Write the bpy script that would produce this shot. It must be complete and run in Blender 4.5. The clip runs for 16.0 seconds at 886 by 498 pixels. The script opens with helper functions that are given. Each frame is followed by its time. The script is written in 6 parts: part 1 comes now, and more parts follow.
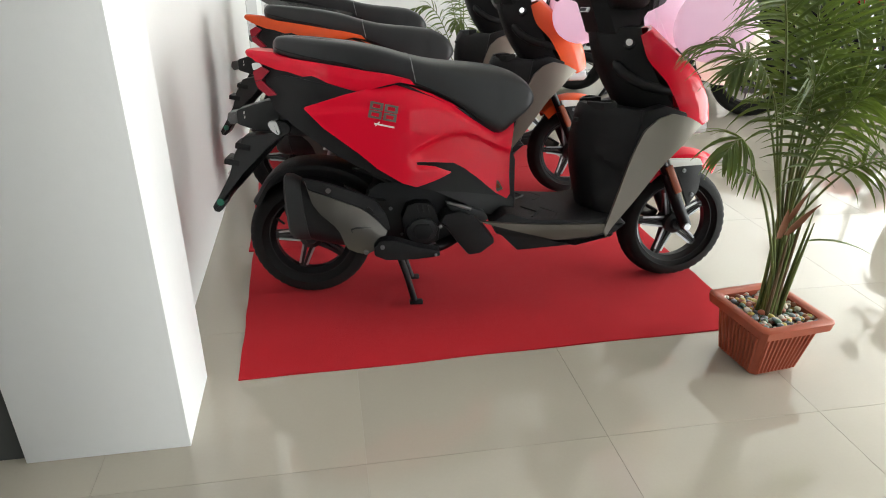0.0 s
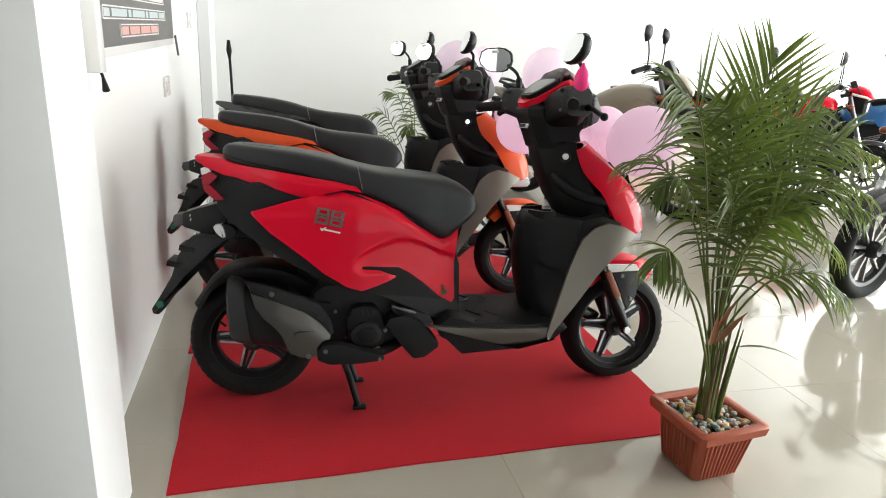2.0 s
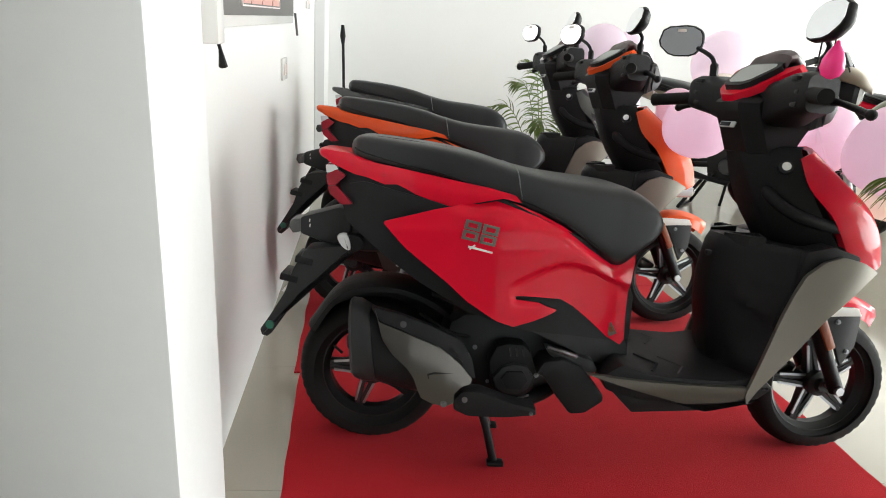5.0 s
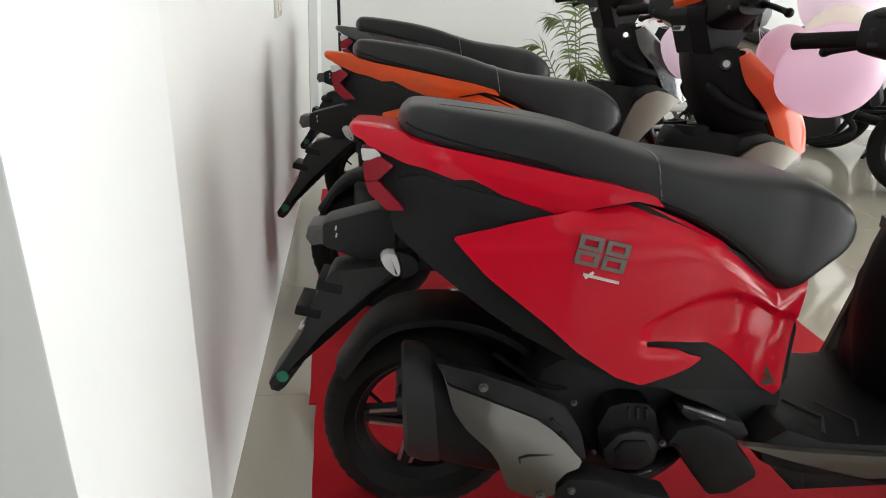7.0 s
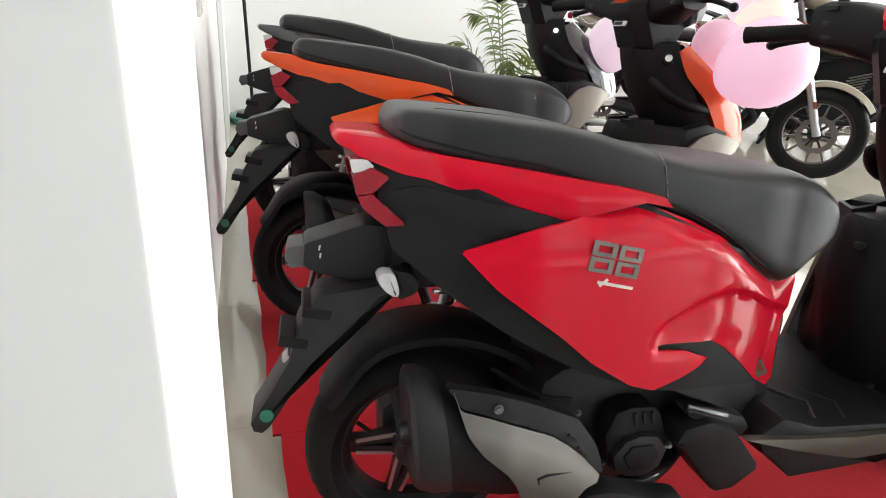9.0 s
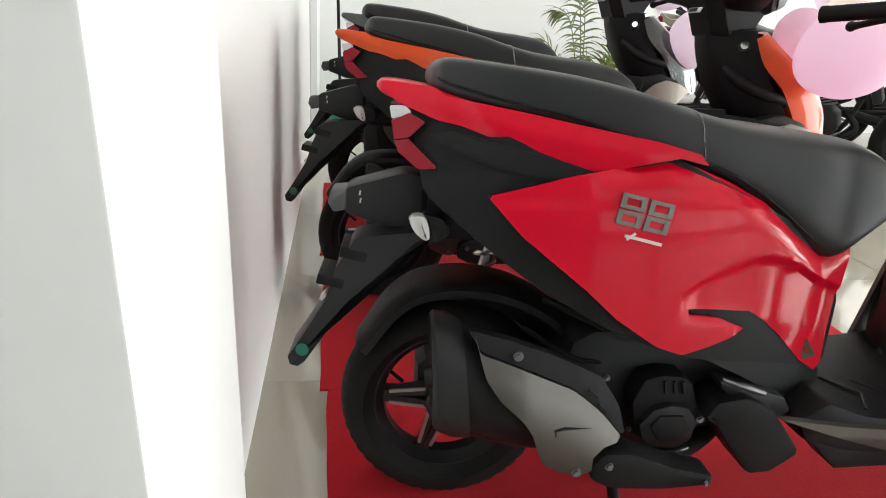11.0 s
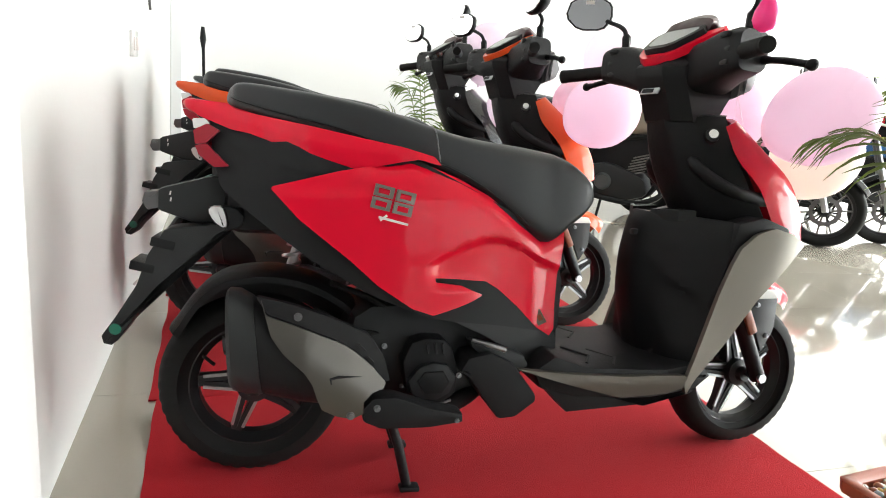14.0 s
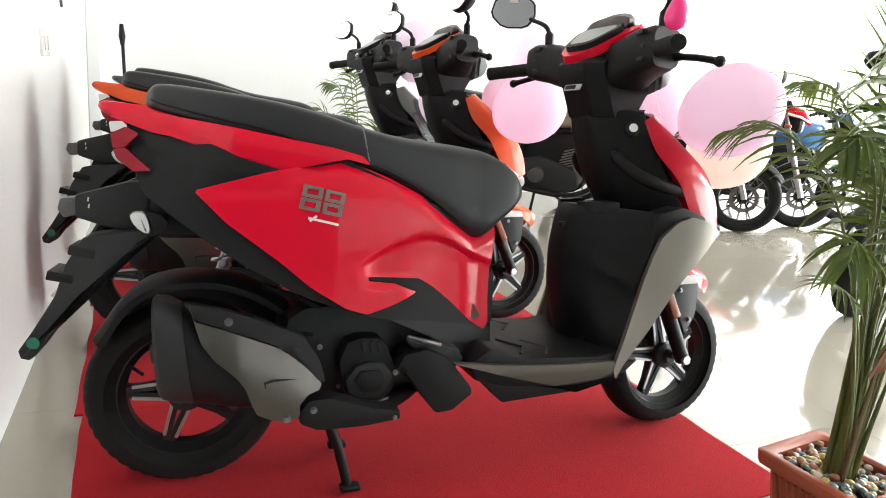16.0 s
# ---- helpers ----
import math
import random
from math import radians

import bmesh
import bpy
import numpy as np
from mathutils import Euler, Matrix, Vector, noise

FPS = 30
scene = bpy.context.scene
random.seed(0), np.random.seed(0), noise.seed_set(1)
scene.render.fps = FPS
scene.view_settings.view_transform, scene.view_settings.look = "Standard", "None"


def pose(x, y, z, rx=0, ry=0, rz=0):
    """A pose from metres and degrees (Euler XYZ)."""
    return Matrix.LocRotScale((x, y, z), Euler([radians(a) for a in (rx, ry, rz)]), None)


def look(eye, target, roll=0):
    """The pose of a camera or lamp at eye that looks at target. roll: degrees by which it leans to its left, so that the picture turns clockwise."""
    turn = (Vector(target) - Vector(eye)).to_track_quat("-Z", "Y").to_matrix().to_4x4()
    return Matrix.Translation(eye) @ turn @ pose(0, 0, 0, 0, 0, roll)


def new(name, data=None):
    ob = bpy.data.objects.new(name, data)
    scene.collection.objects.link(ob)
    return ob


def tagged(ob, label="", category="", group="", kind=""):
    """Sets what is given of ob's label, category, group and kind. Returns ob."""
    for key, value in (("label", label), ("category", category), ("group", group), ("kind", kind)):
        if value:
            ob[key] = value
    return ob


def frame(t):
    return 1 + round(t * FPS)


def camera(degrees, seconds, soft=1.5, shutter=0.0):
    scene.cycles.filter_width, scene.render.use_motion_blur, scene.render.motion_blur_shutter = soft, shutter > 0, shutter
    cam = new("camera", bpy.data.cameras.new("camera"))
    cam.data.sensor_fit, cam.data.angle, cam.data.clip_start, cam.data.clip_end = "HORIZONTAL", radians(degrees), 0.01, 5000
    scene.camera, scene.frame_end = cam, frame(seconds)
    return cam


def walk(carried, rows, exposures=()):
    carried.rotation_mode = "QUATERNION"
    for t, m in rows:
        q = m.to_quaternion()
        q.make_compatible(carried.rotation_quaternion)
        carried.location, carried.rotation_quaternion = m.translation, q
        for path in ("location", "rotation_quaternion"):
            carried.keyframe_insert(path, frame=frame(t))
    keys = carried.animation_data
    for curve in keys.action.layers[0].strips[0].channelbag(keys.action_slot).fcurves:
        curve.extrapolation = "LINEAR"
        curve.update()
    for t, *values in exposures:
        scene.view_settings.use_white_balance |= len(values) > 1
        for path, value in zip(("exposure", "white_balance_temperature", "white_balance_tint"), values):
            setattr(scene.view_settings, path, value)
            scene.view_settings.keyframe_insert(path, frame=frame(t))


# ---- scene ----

from mathutils.geometry import delaunay_2d_cdt

cam = camera(69.96, 16.0, soft=1.0)
EXPOSURES = [(0.0, -0.10), (0.6, 0.04), (1.2, -0.02), (2.0, -0.16), (4.7, -0.16), (7.0, -0.40), (7.5, -0.22), (8.2, 0.01), (9.0, 0.17), (9.7, 0.17), (12.0, -0.11), (12.6, 0.0), (13.2, 0.15), (14.0, 0.26), (16.0, 0.25)]
PATH = [
    (0, (0.038, 0.129, 1.132), (0.386, 1.885, 0.240), 1.65),
    (0.5, (0.040, 0.145, 1.147), (0.404, 1.956, 0.379), 1.75),
    (1, (0.057, 0.133, 1.166), (0.448, 1.973, 0.487), 2.76),
    (1.5, (0.060, 0.129, 1.169), (0.503, 1.972, 0.530), 3.05),
    (2, (0.061, 0.119, 1.171), (0.564, 1.954, 0.557), 3.66),
    (2.5, (0.049, 0.113, 1.169), (0.583, 1.939, 0.553), 4.19),
    (3, (0.042, 0.129, 1.176), (0.581, 1.950, 0.550), 4.73),
    (3.5, (0.026, 0.147, 1.172), (0.549, 1.972, 0.542), 5.01),
    (4, (0.041, 0.256, 1.144), (0.455, 2.109, 0.517), 4.55),
    (4.5, (0.032, 0.403, 1.143), (0.265, 2.276, 0.484), 4.42),
    (4.7, (-0.000, 0.458, 1.128), (0.235, 2.337, 0.485), 4.36),
    (6.8, (-0.144, 1.044, 1.060), (0.090, 2.863, 0.261), 3.41),
    (7, (-0.165, 1.078, 1.056), (0.113, 2.883, 0.241), 4.10),
    (7.5, (-0.241, 1.142, 1.046), (0.211, 2.915, 0.240), 4.92),
    (8, (-0.289, 1.190, 1.037), (0.268, 2.925, 0.214), 5.60),
    (8.5, (-0.303, 1.202, 1.033), (0.301, 2.924, 0.215), 5.25),
    (9, (-0.292, 1.186, 1.040), (0.274, 2.929, 0.237), 4.30),
    (9.5, (-0.269, 1.149, 1.032), (0.222, 2.908, 0.217), 3.80),
    (9.7, (-0.259, 1.128, 1.032), (0.179, 2.899, 0.212), 3.59),
    (11.8, (-0.187, 1.074, 0.901), (0.111, 2.911, 0.169), 4.53),
    (12, (-0.178, 1.049, 0.891), (0.173, 2.885, 0.178), 4.15),
    (12.5, (-0.192, 0.948, 0.889), (0.256, 2.783, 0.231), 3.31),
    (13, (-0.172, 0.881, 0.891), (0.379, 2.713, 0.310), 4.89),
    (13.5, (-0.123, 0.832, 0.893), (0.473, 2.664, 0.358), 6.03),
    (14, (-0.084, 0.768, 0.895), (0.556, 2.596, 0.395), 6.45),
    (14.5, (-0.074, 0.738, 0.897), (0.641, 2.546, 0.428), 5.72),
    (15, (-0.069, 0.732, 0.900), (0.731, 2.506, 0.438), 5.45),
    (15.5, (-0.069, 0.733, 0.901), (0.724, 2.499, 0.402), 5.42),
    (16, (-0.072, 0.753, 0.902), (0.743, 2.512, 0.410), 5.84),
]
walk(cam, [(t, look(eye, target, roll)) for t, eye, target, roll in PATH], exposures=EXPOSURES)


# ---- daylight: sky outside, sun off to the street side, large glazed openings ----
SKY, SUN, EAST = 0.10, 1.0, 1150.0
world = bpy.data.worlds.new("sky")
scene.world = world
world.use_nodes = True
_wn = world.node_tree.nodes
_sky = _wn.new("ShaderNodeTexSky")
_sky.sky_type, _sky.sun_disc = "NISHITA", False
_sky.sun_elevation, _sky.sun_rotation = radians(48), radians(120)
world.node_tree.links.new(_sky.outputs[0], _wn["Background"].inputs[0])
_wn["Background"].inputs[1].default_value = SKY
sun = new("sun", bpy.data.lights.new("sun", "SUN"))
sun.data.energy, sun.data.angle, sun.data.color = SUN, radians(10), (1.0, 0.96, 0.9)
sun.matrix_world = look((20, -12, 18), (0, 0, 0))


def opening_light(name, at, to, w, h, watts, colour=(0.965, 1.0, 0.985)):
    lamp = new(name, bpy.data.lights.new(name, "AREA"))
    lamp.data.shape, lamp.data.size, lamp.data.size_y = "RECTANGLE", w, h
    lamp.data.energy, lamp.data.color = watts, colour
    lamp.matrix_world = look(at, to)


# ---- room measures ----
WALL_X, EAST_X, SOUTH_Y, NORTH_Y, CEIL = -0.418, 8.5, -4.0, 6.0, 3.1
opening_light("east_window_light", (EAST_X - 0.05, 1.6, 1.65), (0, 1.6, 1.65), 9.0, 2.7, EAST)

# ---- materials ----
def hexa(c, a=1.0):
    return (c[0], c[1], c[2], a)


def mat(name, colour, rough=0.5, metal=0.0, coat=0.0, coat_rough=0.03, vary=0.06, scale=3.0, bump=0.0, bump_scale=120.0, spec=0.5,
        sheen=0.0, trans=0.0, sss=0.0, ior=1.45, rand=0.0, rough_vary=0.08, island=False):
    """Principled surface with colour and roughness varied at two scales, and fine relief."""
    m = bpy.data.materials.new(name)
    m.use_nodes = True
    nt = m.node_tree
    n, ln = nt.nodes, nt.links
    b = n["Principled BSDF"]
    b.inputs["Metallic"].default_value = metal
    b.inputs["Coat Weight"].default_value = coat
    b.inputs["Coat Roughness"].default_value = coat_rough
    b.inputs["Specular IOR Level"].default_value = spec
    b.inputs["Sheen Weight"].default_value = sheen
    b.inputs["Transmission Weight"].default_value = trans
    b.inputs["Subsurface Weight"].default_value = sss
    b.inputs["IOR"].default_value = ior
    tc = n.new("ShaderNodeTexCoord")
    big = n.new("ShaderNodeTexNoise")
    big.inputs["Scale"].default_value, big.inputs["Detail"].default_value = scale, 4.0
    fine = n.new("ShaderNodeTexNoise")
    fine.inputs["Scale"].default_value, fine.inputs["Detail"].default_value = bump_scale, 3.0
    ln.new(tc.outputs["Object"], big.inputs["Vector"])
    ln.new(tc.outputs["Object"], fine.inputs["Vector"])
    mix = n.new("ShaderNodeMix")
    mix.data_type = "RGBA"
    mix.inputs[6].default_value = hexa([max(0, c * (1 - vary)) for c in colour])
    mix.inputs[7].default_value = hexa([min(1, c * (1 + vary)) for c in colour])
    add = n.new("ShaderNodeMath")
    add.operation = "MULTIPLY_ADD"
    add.inputs[1].default_value, add.inputs[2].default_value = 0.35, 0.0
    ln.new(fine.outputs["Fac"], add.inputs[0])
    s = n.new("ShaderNodeMath")
    s.operation = "MULTIPLY_ADD"
    s.inputs[1].default_value = 0.65
    ln.new(big.outputs["Fac"], s.inputs[0])
    ln.new(add.outputs[0], s.inputs[2])
    ln.new(s.outputs[0], mix.inputs[0])
    out = mix.outputs[2]
    if rand:
        hsv = n.new("ShaderNodeHueSaturation")
        if island:
            src = n.new("ShaderNodeNewGeometry").outputs["Random Per Island"]
        else:
            src = n.new("ShaderNodeObjectInfo").outputs["Random"]
        r = n.new("ShaderNodeMapRange")
        r.inputs[3].default_value, r.inputs[4].default_value = 1 - rand, 1 + rand
        ln.new(src, r.inputs[0])
        ln.new(r.outputs[0], hsv.inputs["Value"])
        ln.new(out, hsv.inputs["Color"])
        out = hsv.outputs[0]
    ln.new(out, b.inputs["Base Color"])
    rr = n.new("ShaderNodeMapRange")
    rr.inputs[3].default_value, rr.inputs[4].default_value = max(0, rough - rough_vary), min(1, rough + rough_vary)
    ln.new(big.outputs["Fac"], rr.inputs[0])
    ln.new(rr.outputs[0], b.inputs["Roughness"])
    if bump:
        bp = n.new("ShaderNodeBump")
        bp.inputs["Strength"].default_value, bp.inputs["Distance"].default_value = bump, 0.002
        ln.new(fine.outputs["Fac"], bp.inputs["Height"])
        ln.new(bp.outputs[0], b.inputs["Normal"])
    return m


M = {
    "wall": mat("wall_paint", (0.80, 0.80, 0.79), 0.7, vary=0.03, bump=0.15, bump_scale=60),
    "pillar": mat("pillar_paint", (0.76, 0.77, 0.77), 0.7, vary=0.04, bump=0.2, bump_scale=40),
    # wall paint with shade put into its colour
    "band": mat("shaded_wall_paint", (0.52, 0.525, 0.525), 0.7, vary=0.04),
    "far": mat("dark_grey_paint", (0.19, 0.19, 0.195), 0.7, vary=0.1),
    "ceil": mat("ceiling_paint", (0.8, 0.8, 0.78), 0.8, vary=0.02),
    "tile": mat("polished_tile", (0.400, 0.368, 0.310), 0.10, coat=0.6, coat_rough=0.02, vary=0.07, scale=2.2, bump=0.0, rand=0.03, rough_vary=0.03, spec=0.5),
    "grout": mat("grout", (0.42, 0.39, 0.335), 0.45),
    "rug": mat("red_felt", (0.44, 0.011, 0.019), 0.95, vary=0.16, scale=5, bump=0.9, bump_scale=420, sheen=0.07, spec=0.05),
    "red": mat("red_paint", (0.64, 0.003, 0.024), 0.42, coat=0.44, coat_rough=0.085, vary=0.03, rough_vary=0.02, spec=0.05),
    "orange": mat("orange_paint", (0.70, 0.085, 0.018), 0.45, coat=0.42, vary=0.03, rough_vary=0.02, spec=0.05),
    "black": mat("black_paint", (0.018, 0.019, 0.021), 0.25, coat=1.0, vary=0.05, rough_vary=0.02),
    "white": mat("white_paint", (0.75, 0.74, 0.72), 0.3, coat=0.6, vary=0.03),
    "plastic": mat("black_textured_plastic", (0.0095, 0.0095, 0.0105), 0.46, vary=0.2, bump=0.35, bump_scale=900, rough_vary=0.06, spec=0.22),
    "plastic2": mat("charcoal_plastic", (0.019, 0.020, 0.021), 0.42, vary=0.15, bump=0.25, bump_scale=700, spec=0.3),
    "seat": mat("black_vinyl", (0.014, 0.015, 0.017), 0.42, vary=0.15, bump=0.15, bump_scale=900, rough_vary=0.05),
    "rubber": mat("tyre_rubber", (0.010, 0.010, 0.010), 0.75, vary=0.2, bump=0.3, bump_scale=300, spec=0.25),
    "rim": mat("black_alloy", (0.012, 0.012, 0.013), 0.35, metal=0.2, vary=0.1),
    "cut": mat("machined_alloy", (0.38, 0.38, 0.39), 0.32, metal=1.0, vary=0.05),
    "steel": mat("steel", (0.55, 0.55, 0.56), 0.3, metal=1.0, vary=0.1),
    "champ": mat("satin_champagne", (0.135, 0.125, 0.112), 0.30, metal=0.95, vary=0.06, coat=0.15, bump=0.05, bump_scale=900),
    # darker copy of the wing lacquer; the trim's weaker light is in the colour
    "champ_shaded": mat("satin_lacquer_shaded", (0.10, 0.088, 0.074), 0.42, metal=0.6, vary=0.06, bump=0.05, bump_scale=900),
    "dull": mat("zinc_plated_steel", (0.22, 0.22, 0.23), 0.35, metal=1.0, vary=0.15),
    "alu_dark": mat("grey_moulding", (0.09, 0.09, 0.092), 0.45, vary=0.1),
    "champ_wing": mat("satin_grey_lacquer", (0.18, 0.163, 0.138), 0.42, metal=0.6, vary=0.06, coat=0.1, bump=0.05, bump_scale=900),
    "chrome": mat("chrome", (0.85, 0.85, 0.86), 0.08, metal=1.0, vary=0.02),
    "mirror": mat("mirror_glass", (0.9, 0.91, 0.92), 0.02, metal=1.0, vary=0.0, rough_vary=0.0),
    "lens_red": mat("red_lens", (0.26, 0.004, 0.016), 0.3, coat=0.2, vary=0.05, spec=0.15),
    "lens_clear": mat("clear_lens", (0.75, 0.75, 0.76), 0.1, coat=1.0, vary=0.05, trans=0.3),
    "amber": mat("amber_reflector", (0.22, 0.048, 0.013), 0.45, coat=0.15, vary=0.1, bump=0.5, bump_scale=400),
    "smoke": mat("smoked_plastic", (0.030, 0.006, 0.008), 0.35, coat=0.1, vary=0.1),
    "screen": mat("display_glass", (0.13, 0.145, 0.14), 0.3, coat=0.35, vary=0.1),
    "badge": mat("badge_grey", (0.16, 0.135, 0.125), 0.35, metal=0.5, vary=0.05),
    "thread": mat("grey_thread", (0.20, 0.20, 0.21), 0.7, vary=0.1),
    "decal": mat("white_decal", (0.75, 0.68, 0.67), 0.4, vary=0.05),
    "pot": mat("terracotta_plastic", (0.36, 0.075, 0.035), 0.45, vary=0.1, bump=0.15, bump_scale=200),
    "soil": mat("soil", (0.06, 0.04, 0.03), 0.95, vary=0.4, bump=1.0, bump_scale=150),
    "leaf_dry": mat("dry_leaf", (0.22, 0.085, 0.04), 0.6, vary=0.4, scale=8),
    "stem": mat("palm_stem", (0.125, 0.155, 0.04), 0.5, vary=0.45, scale=12),
    "stem_dry": mat("stem_sheath", (0.13, 0.085, 0.04), 0.8, vary=0.4, scale=20, bump=0.6, bump_scale=90),
    "tan": mat("tan_paint", (0.25, 0.21, 0.16), 0.4, coat=0.4, vary=0.05),
    "olive": mat("olive_paint", (0.13, 0.13, 0.08), 0.4, coat=0.4, vary=0.05),
    "blue": mat("blue_paint", (0.02, 0.10, 0.26), 0.3, coat=1.0, vary=0.05),
    "green": mat("green_enamel", (0.01, 0.16, 0.10), 0.3, coat=0.5, vary=0.1),
    "grey": mat("grey_board", (0.13, 0.125, 0.12), 0.55, vary=0.05),
    "dark": mat("dark_panel", (0.06, 0.065, 0.065), 0.3, vary=0.1),
    "alu": mat("powder_grey", (0.55, 0.55, 0.55), 0.45, metal=0.3, vary=0.05),
    "skyblue": mat("pale_print", (0.48, 0.54, 0.55), 0.5, vary=0.15, scale=40),
    "salmon": mat("salmon_print", (0.62, 0.34, 0.30), 0.5, vary=0.15, scale=40),
}


def glass(name):
    m = bpy.data.materials.new(name)
    m.use_nodes = True
    b = m.node_tree.nodes["Principled BSDF"]
    b.inputs["Base Color"].default_value = (0.96, 0.98, 0.97, 1)
    b.inputs["Roughness"].default_value = 0.0
    b.inputs["Transmission Weight"].default_value = 1.0
    b.inputs["IOR"].default_value = 1.45
    return m


M["glass"] = glass("window_glass")


def rubber_skin(name, colour, through_=0.5):
    """Thin stretched rubber that lets light through."""
    m = mat(name, colour, 0.25, vary=0.03, coat=0.4)
    n, ln = m.node_tree.nodes, m.node_tree.links
    tr, mx = n.new("ShaderNodeBsdfTranslucent"), n.new("ShaderNodeMixShader")
    tr.inputs["Color"].default_value = hexa(colour)
    mx.inputs[0].default_value = through_
    ln.new(n["Principled BSDF"].outputs[0], mx.inputs[1])
    ln.new(tr.outputs[0], mx.inputs[2])
    ln.new(mx.outputs[0], n["Material Output"].inputs["Surface"])
    return m


def leaf_skin(name, colour, glow):
    """Leaf blade: waxy skin over tissue that lets some light through, varied leaf by leaf."""
    m = mat(name, colour, 0.4, vary=0.35, scale=9, rand=0.35, island=True)
    n, ln = m.node_tree.nodes, m.node_tree.links
    tr, mx = n.new("ShaderNodeBsdfTranslucent"), n.new("ShaderNodeMixShader")
    tr.inputs["Color"].default_value = hexa(glow)
    mx.inputs[0].default_value = 0.35
    ln.new(n["Principled BSDF"].outputs[0], mx.inputs[1])
    ln.new(tr.outputs[0], mx.inputs[2])
    ln.new(mx.outputs[0], n["Material Output"].inputs["Surface"])
    return m


M["leaf"] = leaf_skin("palm_blade", (0.066, 0.104, 0.025), (0.18, 0.25, 0.035))
M["pink"] = rubber_skin("pink_rubber", (0.99, 0.82, 0.94), 0.65)
M["pale"] = rubber_skin("pale_pink_rubber", (0.98, 0.88, 0.96), 0.65)
M["hot"] = rubber_skin("hot_pink_rubber", (0.95, 0.10, 0.40), 0.4)
M["cream"] = rubber_skin("cream_rubber", (0.95, 0.92, 0.86), 0.6)



# ---- mesh helpers ----
def finish(name, bm, material, parent=None, label="", sharp=38.0, smooth=True):
    bmesh.ops.remove_doubles(bm, verts=bm.verts, dist=1e-5)
    bmesh.ops.recalc_face_normals(bm, faces=bm.faces)
    for f in bm.faces:
        f.smooth = smooth
    lim = radians(sharp)
    for e in bm.edges:
        if len(e.link_faces) == 2 and e.calc_face_angle(0) > lim:
            e.smooth = False
    me = bpy.data.meshes.new(name)
    bm.to_mesh(me)
    bm.free()
    me.materials.append(material)
    ob = new(name, me)
    if parent is not None:
        ob.parent = parent
    if label:
        ob["label"] = label
    return ob


def part(name, bm, material, parent, label="", sharp=38.0):
    return finish(name, bm, material, parent, label, sharp)


def thing(name, label, category, group="", kind="", at=None):
    ob = new(name)
    ob.empty_display_size = 0.1
    if at is not None:
        ob.matrix_world = at
    return tagged(ob, label, category, group, kind)


def nbm():
    return bmesh.new()


def box(bm, c, s, bevel=0.0, rot=None, seg=2):
    r = bmesh.ops.create_cube(bm, size=1.0)
    vs = r["verts"]
    bmesh.ops.scale(bm, vec=s, verts=vs)
    if bevel:
        es = list({e for v in vs for e in v.link_edges})
        res = bmesh.ops.bevel(bm, geom=es, offset=bevel, segments=seg, affect="EDGES", profile=0.5)
        vs = list({v for f in res["faces"] for v in f.verts} | {v for v in vs if v.is_valid})
    m = Matrix.Translation(c)
    if rot is not None:
        m = m @ Euler([radians(a) for a in rot]).to_matrix().to_4x4()
    bmesh.ops.transform(bm, matrix=m, verts=vs)
    return bm


def loft(bm, rings, cap=True, closed=True):
    vv = [[bm.verts.new(p) for p in r] for r in rings]
    n = len(vv[0])
    for a, b in zip(vv, vv[1:]):
        for i in range(n if closed else n - 1):
            j = (i + 1) % n
            bm.faces.new((a[i], a[j], b[j], b[i]))
    if cap and closed:
        bm.faces.new(list(reversed(vv[0])))
        bm.faces.new(vv[-1])
    return bm


def spline(pts, n):
    """Catmull-Rom through control points, n samples a span; works for any dimension."""
    p = [np.array(q, float) for q in pts]
    p = [2 * p[0] - p[1]] + p + [2 * p[-1] - p[-2]]
    out = []
    for i in range(1, len(p) - 2):
        a, b, c, d = p[i - 1], p[i], p[i + 1], p[i + 2]
        for k in range(n):
            t = k / n
            out.append(0.5 * (2 * b + (c - a) * t + (2 * a - 5 * b + 4 * c - d) * t * t + (3 * b - a - 3 * c + d) * t ** 3))
    out.append(p[-2])
    return out


def tube(bm, pts, radius, seg=10, cap=True):
    """Round bar along pts; radius is a number or one for each point."""
    pts = [Vector(p) for p in pts]
    rad = [radius] * len(pts) if isinstance(radius, (int, float)) else radius
    rings = []
    up = Vector((0, 0, 1))
    for i, p in enumerate(pts):
        d = (pts[min(i + 1, len(pts) - 1)] - pts[max(i - 1, 0)]).normalized()
        if i == 0:
            up = d.orthogonal().normalized()
        s = d.cross(up).normalized()
        up = s.cross(d).normalized()
        rings.append([p + (s * math.cos(a) + up * math.sin(a)) * rad[i] for a in (2 * math.pi * k / seg for k in range(seg))])
    return loft(bm, rings, cap)


def se_ring(x, cz, hw, hh, n=2.6, count=20, cy=0.0):
    """Superellipse ring in the plane across the length axis."""
    out = []
    for k in range(count):
        a = 2 * math.pi * k / count
        c, s = math.cos(a), math.sin(a)
        out.append(Vector((x, cy + hw * math.copysign(abs(c) ** (2 / n), c), cz + hh * math.copysign(abs(s) ** (2 / n), s))))
    return out


def body(bm, rows, n=2.6, count=24, samples=5):
    """Smooth body along x from rows (x, bottom, top, half width)."""
    rings = [se_ring(x, (a + b) / 2, max(w, 0.002), max((b - a) / 2, 0.002), n, count) for x, a, b, w in spline(rows, samples)]
    return loft(bm, rings)


def soften(poly, k=0.14):
    out = []
    n = len(poly)
    for i in range(n):
        a, b, c = (np.array(poly[j % n], float) for j in (i - 1, i, i + 1))
        out += [tuple(b + (a - b) * k), tuple(b + (c - b) * k)]
    return out


